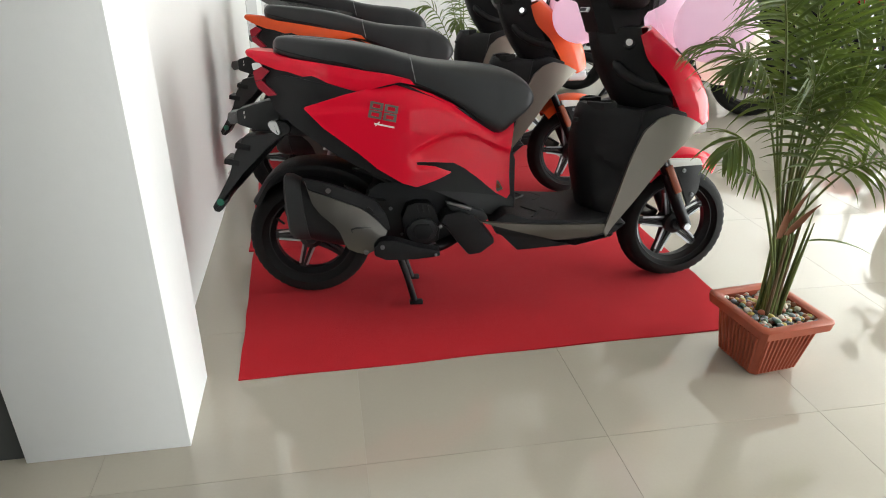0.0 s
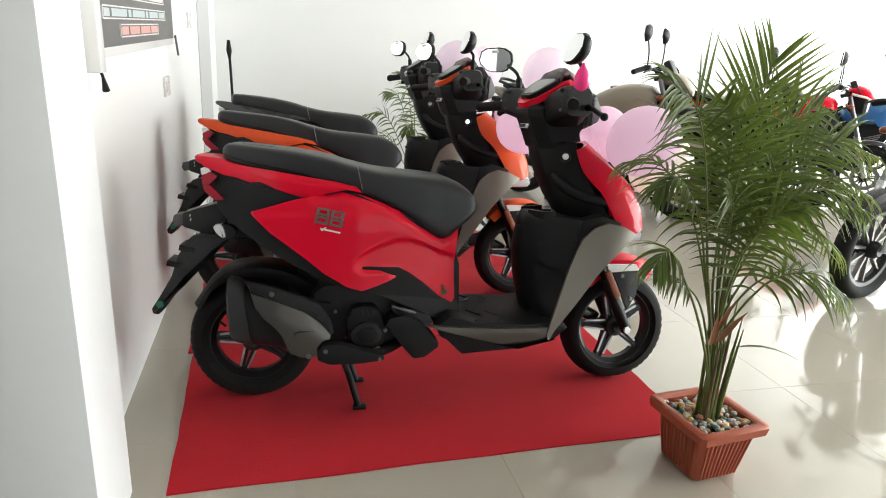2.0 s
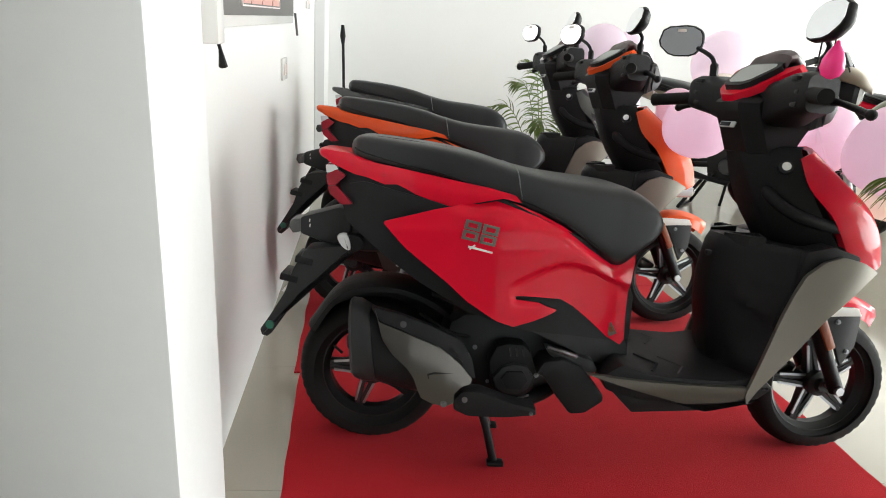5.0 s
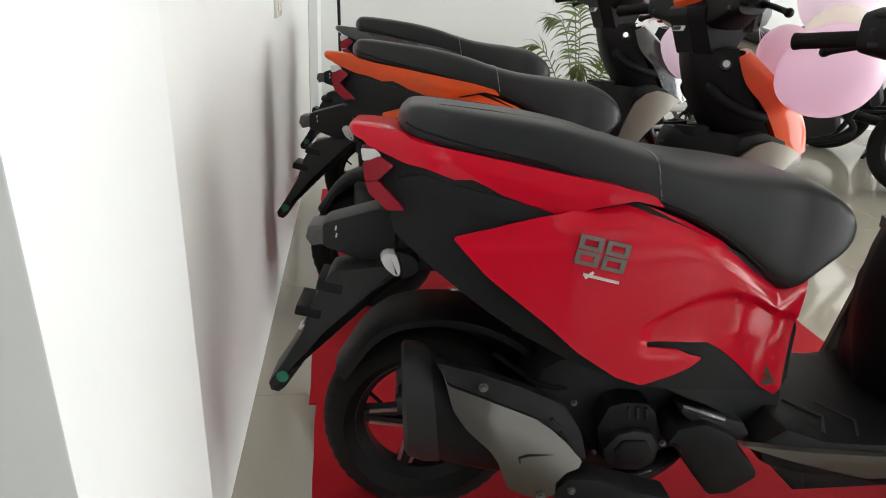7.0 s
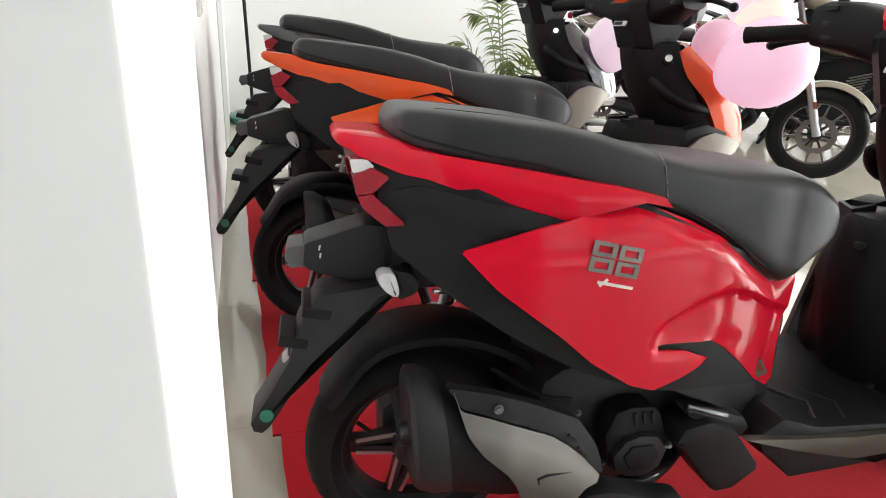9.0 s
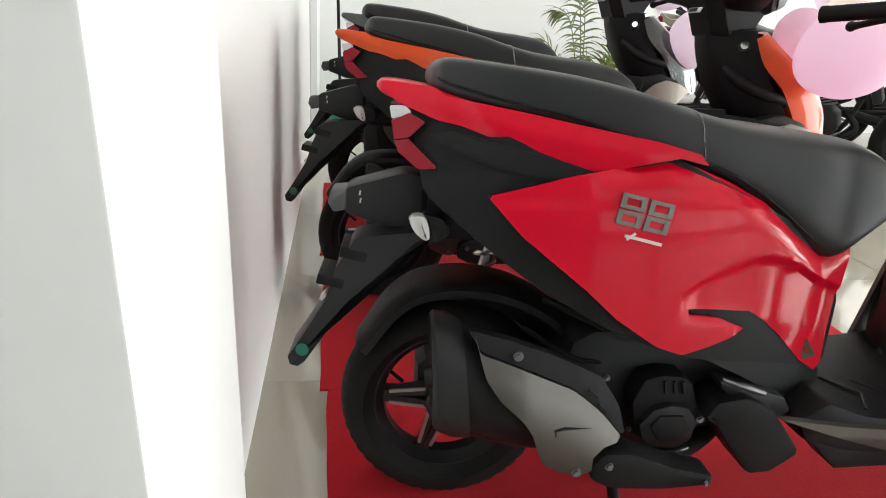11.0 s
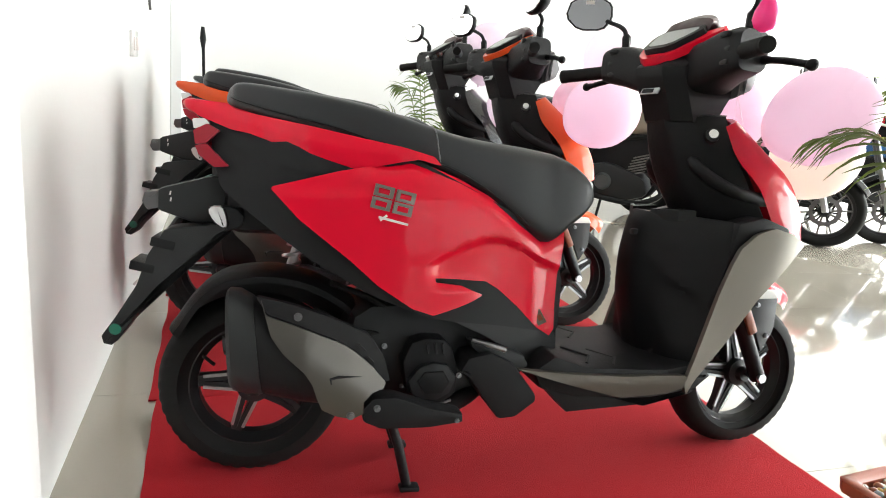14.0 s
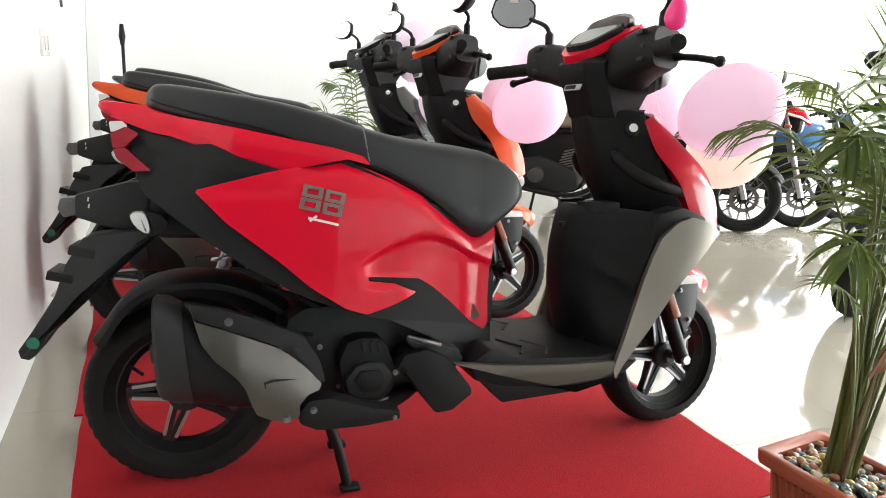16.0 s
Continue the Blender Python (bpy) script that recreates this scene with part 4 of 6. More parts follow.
    pts = [(0.0 + 0.09 * t + math.cos(t * 60) * 0.022, 0.115 + math.sin(t * 60) * 0.022, 0.27 + 0.28 * t) for t in (k / 120 for k in range(121))]
    tube(bm, pts, 0.0045, 6)
    cyl(bm, (0, 0.115, 0.22), (0.1, 0.115, 0.58), 0.012, 10)
    part("shock_absorber", bm, M["steel"], S)
    # folded pillion footrest and bracket
    bm = nbm()
    tube(bm, spline([(0.435, -0.17, 0.366), (0.47, -0.176, 0.357), (0.508, -0.176, 0.345)], 4), [0.004] * 4 + [0.0065] * 5, 8)
    part("footrest", bm, M["dull"], S)
    bm = nbm()
    prism(bm, [(0.43, 0.365), (0.55, 0.335), (0.565, 0.31), (0.54, 0.285), (0.44, 0.345)], -0.172, -0.13, 0.006, 0.1)
    part("footrest_mount", bm, pl2, S)
    # centre stand
    bm = nbm()
    for s in (-1, 1):
        tube(bm, [(0.285, s * 0.075, 0.17), (0.31, s * 0.090, 0.10), (0.336, s * 0.08, 0.012 + 0.012 * s)], 0.011, 10)
        box(bm, (0.341, s * 0.085, 0.010 + 0.012 * s), (0.045, 0.03, 0.012), 0.004)
    tube(bm, [(0.29, -0.08, 0.155), (0.29, 0.08, 0.155)], 0.010, 10)
    part("centre_stand", bm, pl, S)
    # floorboard
    bm = nbm()
    prism(bm, [(0.57, 0.30), (0.62, 0.335), (0.70, 0.310), (0.90, 0.302), (0.995, 0.318), (1.03, 0.285), (0.99, 0.252), (0.86, 0.232), (0.67, 0.24), (0.59, 0.26)], -0.19, 0.19, 0.014, 0.08)
    fb = part("floorboard", bm, pl, S, "black ribbed footboard")
    for s in (-1, 1):
        for k in range(3):
            bm = nbm()
            x = 0.70 + 0.07 * k
            tube(bm, [(x, s * 0.05, 0.312 - 0.006 * k), (x + 0.045, s * 0.11, 0.310 - 0.006 * k), (x + 0.01, s * 0.165, 0.310 - 0.006 * k)], 0.0042, 6)
            part("grip_rib", bm, pl2, fb)
            bm = nbm()
            tube(bm, [(x + 0.03, s * 0.075, 0.300), (x + 0.03, s * 0.075, 0.311 - 0.006 * k)], 0.006, 10)
            part("screw", bm, M["rim"], fb)
        bm = nbm()
        prism(bm, [(0.60, 0.262), (0.66, 0.266), (0.74, 0.248), (0.856, 0.220), (0.99, 0.25), (0.975, 0.240), (0.86, 0.219), (0.66, 0.206)], s * 0.186, s * 0.12, 0.004)
        part("under_cover", bm, pl, fb)
    # body spine between floorboard and seat
    bm = nbm()
    prism(bm, [(0.55, 0.30), (0.57, 0.58), (0.645, 0.60), (0.66, 0.50), (0.675, 0.33), (0.665, 0.29)], -0.082, 0.082, 0.02, 0.1)
    part("front_spine", bm, pl, S)
    # leg shield: horizontal slices with an open trough at the top
    bm = nbm()
    rings = []
    ys = [-1 + 2 * k / 20 for k in range(21)]

    def slice_(z, xb, xs, xf, hw, rise=0.0, inset=1.0):
        ring = []
        for y in ys:
            x = xs + (xb - xs) * (1 - abs(y) ** 2.1)
            x += 0.010 * max(0.0, 1 - abs(abs(y) - 0.42) / 0.22)
            side = smooth01((abs(y) - 0.5) / 0.2) * smooth01((1.0 - abs(y)) / 0.12)
            fold = z - 0.56 + 0.30 * (abs(y) - 0.6)
            ledge = 0.505 - 0.16 * (abs(y) - 0.6)
            x += side * (0.011 * smooth01(1 - abs(fold) / 0.03) + 0.020 * smooth01((ledge - z) / 0.014) * smooth01((z - 0.33) / 0.09))
            ring.append(Vector((x, y * hw, z + rise * (x - 0.88))))
        for y in (0.8, 0.4, 0, -0.4, -0.8):
            x = xf + 0.05 * (1 - y * y)
            ring.append(Vector((x, y * hw, z + rise * (x - 0.88))))
        if inset < 1:
            m = Vector((1.02, 0, z + rise * 0.14))
            ring = [Vector((m.x + (p.x - m.x) * inset, p.y * inset, p.z)) for p in ring]
        return ring
    for row in spline([(0.29, 0.925, 0.975, 1.00, 0.17), (0.36, 0.906, 0.990, 1.02, 0.19), (0.44, 0.886, 1.015, 1.055, 0.198), (0.52, 0.880, 1.035, 1.10, 0.197), (0.57, 0.884, 1.055, 1.14, 0.197), (0.63, 0.895, 1.072, 1.15, 0.190)], 7):
        rings.append(slice_(*row))
    rings.append(slice_(0.648, 0.903, 1.074, 1.15, 0.186, -0.06))
    rings.append(slice_(0.655, 0.908, 1.074, 1.145, 0.180, -0.06))
    rings.append(slice_(0.656, 0.908, 1.074, 1.145, 0.180, -0.06, 0.9))
    loft(bm, rings)
    part("leg_shield", bm, pl, S, "black inner leg shield with open pockets", 32)
    for s in (-1, 1):
        bm = nbm()
        R0 = [(0.915, s * 0.040), (0.948, s * 0.108), (0.985, s * 0.122), (1.0, s * 0.06)]
        R1 = [(0.926, s * 0.050), (0.954, s * 0.100), (0.980, s * 0.110), (0.990, s * 0.062)]

        def at(q, dz):
            return Vector((q[0], q[1], 0.655 + 0.05 * (q[0] - 0.90) + dz))
        loft(bm, [[at(q, -0.02) for q in R0], [at(q, 0.004) for q in R0], [at(q, 0.006) for q in R1], [at(q, -0.006) for q in R1]])
        part("pocket", bm, pl2, S)
    bm = nbm()
    box(bm, (0.890, -0.02, 0.60), (0.02, 0.02, 0.014), 0.004)
    part("bag_hook", bm, pl2, S)
    # front apron, head lamp and satin side wings
    bm = nbm()
    rings = []
    for z, x, hw, dx in ((0.30, 0.98, 0.08, 0.02), (0.40, 1.02, 0.10, 0.02), (0.50, 1.08, 0.11, 0.03), (0.58, 1.20, 0.11, 0.04), (0.63, 1.22, 0.11, 0.05)):
        rings.append([Vector((x - 0.05, -hw, z)), Vector((x + dx * 0.5, -hw * 0.8, z)), Vector((x + dx, 0, z)), Vector((x + dx * 0.5, hw * 0.8, z)), Vector((x - 0.05, hw, z))])
    loft(bm, rings, cap=True)
    ap = part("front_apron", bm, pl2, S)
    bm = nbm()
    loft(bm, [se_ring(x, 0.575, w, h, 3, 20) for x, w, h in ((1.25, 0.085, 0.028), (1.325, 0.075, 0.026), (1.343, 0.05, 0.016))])
    part("head_lamp", bm, M["lens_clear"], ap, "clear head lamp lens")
    for s in (-1, 1):
        bm = nbm()
        box(bm, (1.238, s * 0.150, 0.588), (0.02, 0.008, 0.010), 0.002, (0, -35, 0))
        part("lamp_tip", bm, M["chrome"], S)
    # fork, axle, reflectors, front mudguard
    for s in (-1, 1):
        bm = nbm()
        tube(bm, [(1.13, s * 0.066, 0.60), (1.285, s * 0.066, 0.30)], 0.016, 12)
        tube(bm, [(1.23, s * 0.066, 0.405), (1.330, s * 0.066, 0.205)], 0.021, 12)
        fk = part("fork_leg", bm, pl, S)
        bm = nbm()
        tube(bm, [(1.322, s * 0.04, RW + 0.008), (1.322, s * 0.082, RW + 0.008)], 0.010, 12)
        tube(bm, [(1.322, s * 0.082, RW + 0.008), (1.322, s * 0.092, RW + 0.008)], 0.0135, 6)
        part("axle_nut", bm, M["steel"], fk)
        bm = nbm()
        box(bm, (1.248, s * 0.090, 0.385), (0.028, 0.012, 0.110), 0.006, (0, -27, 0))
        part("reflector", bm, M["amber"], fk, "amber reflector")
    bm = nbm()
    rings = []
    for k in range(19):
        a = radians(130 - k * 3.95)
        r0 = 0.246 + 0.010 * math.sin(math.pi * k / 18)
        o, c = Vector((math.cos(a), 0, math.sin(a))), Vector((1.318, 0, RW))
        w = 0.058 * (1 - 0.45 * max(0, (k - 12) / 6) ** 2)
        rings.append([c + o * (r0 - 0.03) + Vector((0, -w, 0)), c + o * (r0 + 0.006) + Vector((0, -w * 0.82, 0)), c + o * (r0 + 0.026) + Vector((0, -w * 0.25, 0)), c + o * (r0 + 0.026) + Vector((0, w * 0.25, 0)),
                      c + o * (r0 + 0.006) + Vector((0, w * 0.82, 0)), c + o * (r0 - 0.03) + Vector((0, w, 0)), c + o * (r0 - 0.002) + Vector((0, w * 0.7, 0)), c + o * (r0 - 0.002) + Vector((0, -w * 0.7, 0))])
    loft(bm, rings)
    fm = part("front_mudguard", bm, paint, S)
    for s in (-1, 1):
        bm = nbm()
        prism(bm, [(1.232, 0.455), (1.345, 0.455), (1.365, 0.43), (1.360, 0.34), (1.325, 0.280), (1.310, 0.31), (1.27, 0.40)], s * 0.060, s * 0.071, 0.003, 0.08)
        br = part("mudguard_bracket", bm, pl2, fm)
        bm = nbm()
        prism(bm, [(1.230, 0.456), (1.352, 0.454), (1.366, 0.430), (1.30, 0.428), (1.240, 0.424)], s * 0.058, s * 0.0735, 0.004, 0.08)
        part("mudguard_band", bm, M["white"], fm, "white band")
        for c in ((1.295, s * 0.071, 0.412), (1.335, s * 0.071, 0.325)):
            hexbolt(br, c, 0.007, s)
    # calliper behind the wheel
    bm = nbm()
    box(bm, (1.24, 0.06, 0.235), (0.07, 0.035, 0.05), 0.01, (0, 30, 0))
    part("calliper", bm, M["champ"], S)
    squeeze(S)
    bodywork(S, paint, wing, pl, pl2, can, eng, fb)
    # inner cowl up to the handlebar
    bm = nbm()
    rings = []
    for z, x0, x1, q in ((0.575, 1.07, 1.24, 1.10), (0.615, 1.035, 1.235, 1.10), (0.665, 1.003, 1.22, 1.08), (0.70, 0.978, 1.205, 1.05), (0.745, 0.953, 1.18, 1.0), (0.79, 0.934, 1.145, 0.95), (0.83, 0.921, 1.105, 0.89), (0.862, 0.914, 1.075, 0.80), (0.868, 0.93, 1.05, 0.68)):
        half = [(x0, 0.0), (x0 + 0.002, 0.045 * q), (x0 + 0.012, 0.066 * q), (x0 + 0.04, 0.094 * q), (x0 + 0.075, 0.117 * q), (x0 + 0.12, 0.126 * q), (x1 - 0.075, 0.108 * q), (x1 - 0.045, 0.06 * q)]
        up = [0.0, 0.0, 0.0, 0.006, 0.012, 0.012, 0.008, 0.0]
        ring = [Vector((x, -y, z + u)) for (x, y), u in zip(half, up)] + [Vector((x, y, z + u)) for (x, y), u in list(zip(half, up))[:0:-1]]
        rings.append(ring)
    loft(bm, rings)
    cowl = part("inner_cowl", bm, pl, S, sharp=24)
    for s in (-1, 1):
        bm = nbm()
        tube(bm, spline([(0.965, s * 0.080, 0.775), (1.0, s * 0.108, 0.735), (1.06, s * 0.126, 0.705), (1.16, s * 0.126, 0.685)], 4), [0.006] + [0.016] * 11 + [0.010], 14)
        part("moulding", bm, pl, cowl)
    bm = nbm()
    tube(bm, [(1.003, -0.098, 0.826), (0.994, -0.117, 0.831)], [0.0175, 0.016], 18)
    lk = part("ignition_ring", bm, pl2, S)
    bm = nbm()
    tube(bm, [(0.995, -0.116, 0.831), (0.9925, -0.1215, 0.8325)], 0.0105, 14)
    part("key_barrel", bm, M["chrome"], lk)
    # painted front nose: a broad curved shield
    bm = nbm()
    stations = spline([(1.106, 0.882, 1.076, 0.871, 1.044, 0.858, 0.100), (1.184, 0.816, 1.152, 0.804, 1.066, 0.787, 0.124), (1.254, 0.756, 1.222, 0.744, 1.124, 0.727, 0.134), (1.292, 0.700, 1.260, 0.690, 1.158, 0.676, 0.134),
                       (1.310, 0.655, 1.279, 0.648, 1.190, 0.629, 0.130), (1.320, 0.604, 1.292, 0.600, 1.256, 0.584, 0.118)], 4)
    grid = []
    for xc, zc, xr, zr, xs, zs, hw in stations:
        hw += 0.008
        half = [(xs, hw, zs), (xs + (xr - xs) * 0.5, hw * 0.93, zs + (zr - zs) * 0.5), (xs + (xr - xs) * 0.9, hw * 0.83, zs + (zr - zs) * 0.9), (xr, hw * 0.76, zr), (xr + (xc - xr) * 0.55, hw * 0.45, zr + (zc - zr) * 0.6)]
        row = [(x, -y, z) for x, y, z in half] + [(xc, 0.0, zc)] + [(x, y, z) for x, y, z in reversed(half)]
        grid.append([bm.verts.new(q) for q in row])
    for a, b in zip(grid, grid[1:]):
        for i in range(10):
            bm.faces.new((a[i], a[i + 1], b[i + 1], b[i]))
    r = bmesh.ops.extrude_face_region(bm, geom=bm.faces[:])
    bmesh.ops.translate(bm, vec=(-0.012, 0, -0.006), verts=[v for v in r["geom"] if isinstance(v, bmesh.types.BMVert)])
    nose = part("front_nose", bm, paint, S, sharp=30)
    # ---- handlebar head ----
    bm = nbm()
    Hd = [(0.915, 0.846), (0.890, 0.905), (0.868, 0.952), (0.866, 0.975), (0.90, 0.998), (0.945, 1.028), (1.005, 1.066), (1.05, 1.066), (1.085, 1.02), (1.075, 0.95), (1.04, 0.90), (1.01, 0.846)]
    front = [(x + 0.034 if x < 0.93 else x, z) for x, z in Hd]
    loft(bm, [[Vector((x, y, z)) for x, z in soften(q, 0.12)] for q, y in ((front, -0.080), (Hd, -0.044), (Hd, 0.044), (front, 0.080))])
    head = part("handlebar_cover", bm, pl, S, "black moulded handlebar cover", 30)
    for s in (-1, 1):
        bm = nbm()
        rings = []
        for y, cx, cz, hx, hz in ((0.05, 0.985, 0.968, 0.075, 0.058), (0.10, 0.975, 0.978, 0.068, 0.053), (0.15, 0.960, 0.992, 0.056, 0.052), (0.20, 0.948, 0.998, 0.048, 0.048), (0.222, 0.942, 0.997, 0.042, 0.042)):
            rings.append([Vector((cx + hx * math.copysign(abs(math.cos(a)) ** 0.5, math.cos(a)), s * y, cz + hz * math.copysign(abs(math.sin(a)) ** 0.5, math.sin(a)))) for a in (2 * math.pi * k / 20 for k in range(20))])
        loft(bm, rings)
        sw = part("switch_housing", bm, pl, head)
        for k, (dy, dz) in enumerate(((0.160, 0.042), (0.165, 0.008), (0.163, -0.022))):
            bm = nbm()
            box(bm, (0.908 - 0.004 * (k == 0), s * (dy + 0.02), 0.992 + dz * 0.9), (0.014, 0.026, 0.012), 0.003, (0, 0, s * 12))
            part("switch", bm, pl2, sw)
        g0, g1 = (Vector((0.938, 0.215, 0.986)), Vector((0.882, 0.350, 0.976))) if s > 0 else (Vector((0.925, -0.205, 0.994)), Vector((0.865, -0.312, 0.988)))
        bm = nbm()
        n = 34
        tube(bm, [g0.lerp(g1, k / n * 1.1) for k in range(n + 1)], [0.0168 if k % 2 else 0.0176 for k in range(n - 2)] + [0.0185 if s > 0 else 0.0165] * 3, 16)
        part("grip", bm, M["rubber"], head, "black ribbed rubber grip")
        bm = nbm()
        tube(bm, spline([(0.965, s * 0.185, 0.985), (0.985 + 0.012 * s, s * 0.24, 0.980), (0.968 + 0.016 * s, s * 0.30, 0.970), (0.950 + 0.014 * s, s * 0.362, 0.956)], 4), [0.010] * 4 + [0.0075] * 8 + [0.010], 10)
        ball(bm, (0.949 + 0.014 * s, s * 0.364, 0.956), 0.0118, 2)
        part("brake_lever", bm, pl, head)
        bm = nbm()
        mc = Vector((0.918, 0.325, 1.146)) if s > 0 else Vector((0.900, -0.252, 1.142))
        tube(bm, spline([(0.953, s * 0.196, 1.03), (0.951, s * 0.198, 1.075), (0.945, s * 0.212, 1.10), tuple(mc + Vector((0.028, -s * 0.045, -0.02)))], 4), [0.0115] * 5 + [0.006] * 8, 8)
        st = part("mirror_stalk", bm, pl, head)
        Q = soften([(-0.072, -0.008), (-0.056, 0.044), (0.03, 0.05), (0.066, 0.03), (0.07, -0.012), (0.042, -0.045), (-0.03, -0.046)], 0.2)
        mm = Matrix.Translation(mc) @ Matrix.Rotation(radians(s * (yaw if s > 0 else 8)), 4, "Z") @ Matrix.Rotation(radians(tip if s > 0 else 17), 4, "Y")
        bm = nbm()
        rings = [[mm @ Vector((x, u * f * -s, v * f)) for u, v in Q] for x, f in ((-0.010, 0.90), (-0.005, 0.94), (0.006, 0.92), (0.020, 0.72), (0.029, 0.42), (0.032, 0.2))]
        loft(bm, rings)
        part("mirror_shell", bm, pl, st)
        bm = nbm()
        loft(bm, [[mm @ Vector((x, u * f * -s, v * f)) for u, v in Q] for x, f in ((-0.0102, 0.85), (-0.0125, 0.85))])
        mg_ = part("mirror_glass", bm, M["mirror"], st, "mirror glass")
        if s > 0:
            bm = nbm()
            loft(bm, [[mm @ Vector((x, u * -s, v)) for u, v in ((-0.012, 0.026), (0.012, 0.026), (0.012, 0.035), (-0.012, 0.035))] for x in (-0.0124, -0.0132)])
            part("sticker", bm, M["decal"], mg_)
    # instrument: painted surround, dark bezel, display, visor
    mt = Matrix.Translation((0.928, 0, 1.030)) @ Matrix.Rotation(radians(-33), 4, "Y")

    def pad(poly, z0, z1, f1=1.0):
        b = nbm()
        loft(b, [[mt @ Vector((u, v, z0)) for u, v in poly], [mt @ Vector((u * f1, v * f1, z1)) for u, v in poly]])
        return b
    part("dash_surround", pad(soften([(-0.080, -0.022), (-0.080, 0.022), (-0.052, 0.062), (0.045, 0.118), (0.066, 0.110), (0.05, 0.07), (0.05, -0.07), (0.066, -0.110), (0.045, -0.118), (-0.052, -0.062)], 0.1), -0.014, 0.004, 0.97), paint, head, sharp=30)
    bz = part("dash_bezel", pad(soften([(-0.056, -0.046), (-0.056, 0.046), (0.03, 0.080), (0.062, 0.060), (0.062, -0.060), (0.03, -0.080)], 0.16), -0.008, 0.017, 0.94), pl, head)
    part("display", pad(soften([(-0.040, -0.036), (-0.040, 0.036), (0.026, 0.063), (0.046, 0.048), (0.046, -0.048), (0.026, -0.063)], 0.16), 0.008, 0.0185), M["screen"], bz, "grey instrument display")
    bm = nbm()
    loft(bm, [se_ring(x, z, hw, h, 2.2, 18) for x, z, hw, h in ((0.962, 1.062, 0.076, 0.008), (0.975, 1.082, 0.070, 0.014), (1.0, 1.088, 0.060, 0.020), (1.035, 1.070, 0.048, 0.024), (1.062, 1.044, 0.03, 0.02))])
    part("visor", bm, M["smoke"], head, "dark smoked visor")
    bm = nbm()
    prism(bm, [(1.05, 0.912), (1.10, 0.935), (1.115, 0.97), (1.085, 1.03), (1.06, 1.02)], -0.10, 0.10, 0.02, 0.1)
    part("head_cowl", bm, M["alu_dark"], head)
    bm = nbm()
    box(bm, (0.8795, 0.0, 0.920), (0.004, 0.060, 0.020), 0.002, (0, 25, 0))
    pb = part("badge_plate", bm, M["cut"], head, "small pale badge plate")
    bm = nbm()
    box(bm, (0.877, 0.006, 0.919), (0.003, 0.036, 0.010), 0, (0, 25, 0))
    part("badge_mark", bm, pl, pb)
    # bars and wheel turned a little to the left about the raked steering axis
    pivot = Vector((1.0, 0, 0.98))
    def turned(angle, axis):
        return Matrix.Translation(pivot) @ Matrix.Rotation(radians(angle), 4, Vector(axis)) @ Matrix.Translation(-pivot)
    for o in S.children:
        n = o.name.split(".")[0]
        if n == "handlebar_cover":
            o.matrix_basis = Matrix.Translation((0, 0, 0.008)) @ turned(2.5, (1, 0, 0)) @ turned(10.5, (-0.08, 0, 1)) @ o.matrix_basis
        elif n in ("front_wheel", "fork_leg", "front_mudguard", "calliper"):
            o.matrix_basis = Matrix.Translation((0.008, 0.074, 0)) @ turned(STEER, (-0.42, 0, 0.91)) @ o.matrix_basis
    return S


scooter(M["red"], "glossy red scooter with black seat leaning on its stand", pose(-0.029, 2.0555, 0.0055, -7.4, -0.45, -4.32), "row of display scooters", tip=-6, yaw=50)
scooter(M["orange"], "glossy orange scooter with black seat beside the red one", pose(-0.108, 2.90, 0.0065, -7.4, -0.45, -4.3), "row of display scooters")
scooter(M["black"], "black scooter with black seat, parked beyond the orange one", pose(-0.100, 3.66, 0.0070, -7.4, -0.45, -4.0), "row of display scooters")


# ---- potted palm ----
POT = (1.290, 1.506)


def frustum_pot(at, r0, r1, h, label):
    """Square ribbed planter with a thick rolled rim."""
    P = thing("planter", label, "plant pot", at=at)
    bm = nbm()
    def sq(a, z, c=0.012):
        return [Vector((x * a + dx, y * a + dy, z)) for x, y, dx, dy in ((-1, -1, c, 0), (1, -1, -c, 0), (1, -1, 0, c), (1, 1, 0, -c), (1, 1, -c, 0), (-1, 1, c, 0), (-1, 1, 0, -c), (-1, -1, 0, c))]
    loft(bm, [sq(r0 - 0.006, 0.0), sq(r0, 0.008), sq(r1 - 0.014, h - 0.035), sq(r1 - 0.022, h - 0.03), sq(r1 - 0.024, h - 0.025), sq(r1 - 0.03, h - 0.03), sq(r1 - 0.035, h - 0.05)])
    part("pot_wall", bm, M["pot"], P)
    bm = nbm()
    rings = [sq(r1 - 0.016, h - 0.034), sq(r1 + 0.006, h - 0.03), sq(r1 + 0.010, h - 0.004), sq(r1 + 0.006, h), sq(r1 - 0.012, h), sq(r1 - 0.02, h - 0.006), sq(r1 - 0.024, h - 0.06)]
    loft(bm, rings, cap=False)
    part("rim", bm, M["pot"], P)
    for side in range(4):
        rot = Matrix.Rotation(side * math.pi / 2, 4, "Z")
        for k in range(11):
            u = -0.8 + 1.6 * k / 10
            bm = nbm()
            pts = []
            for z, a in ((0.012, r0), (h - 0.045, r1 - 0.016)):
                pts.append(rot @ Vector((u * a, -a - 0.001, z)))
            tube(bm, pts, 0.0048, 6)
            part("rib", bm, M["pot"], P)
    bm = nbm()
    lathe(bm, [(0.001, 0.0), (r1 - 0.03, 0.0), (r1 - 0.03, -0.02), (0.001, -0.02)], (0, 0, h - 0.036), 4, axis="z")
    for v in bm.verts:
        v.co = Matrix.Rotation(math.pi / 4, 4, "Z") @ Vector((v.co.x * 1.38, v.co.y * 1.38, v.co.z))
    part("soil", bm, M["soil"], P)
    return P


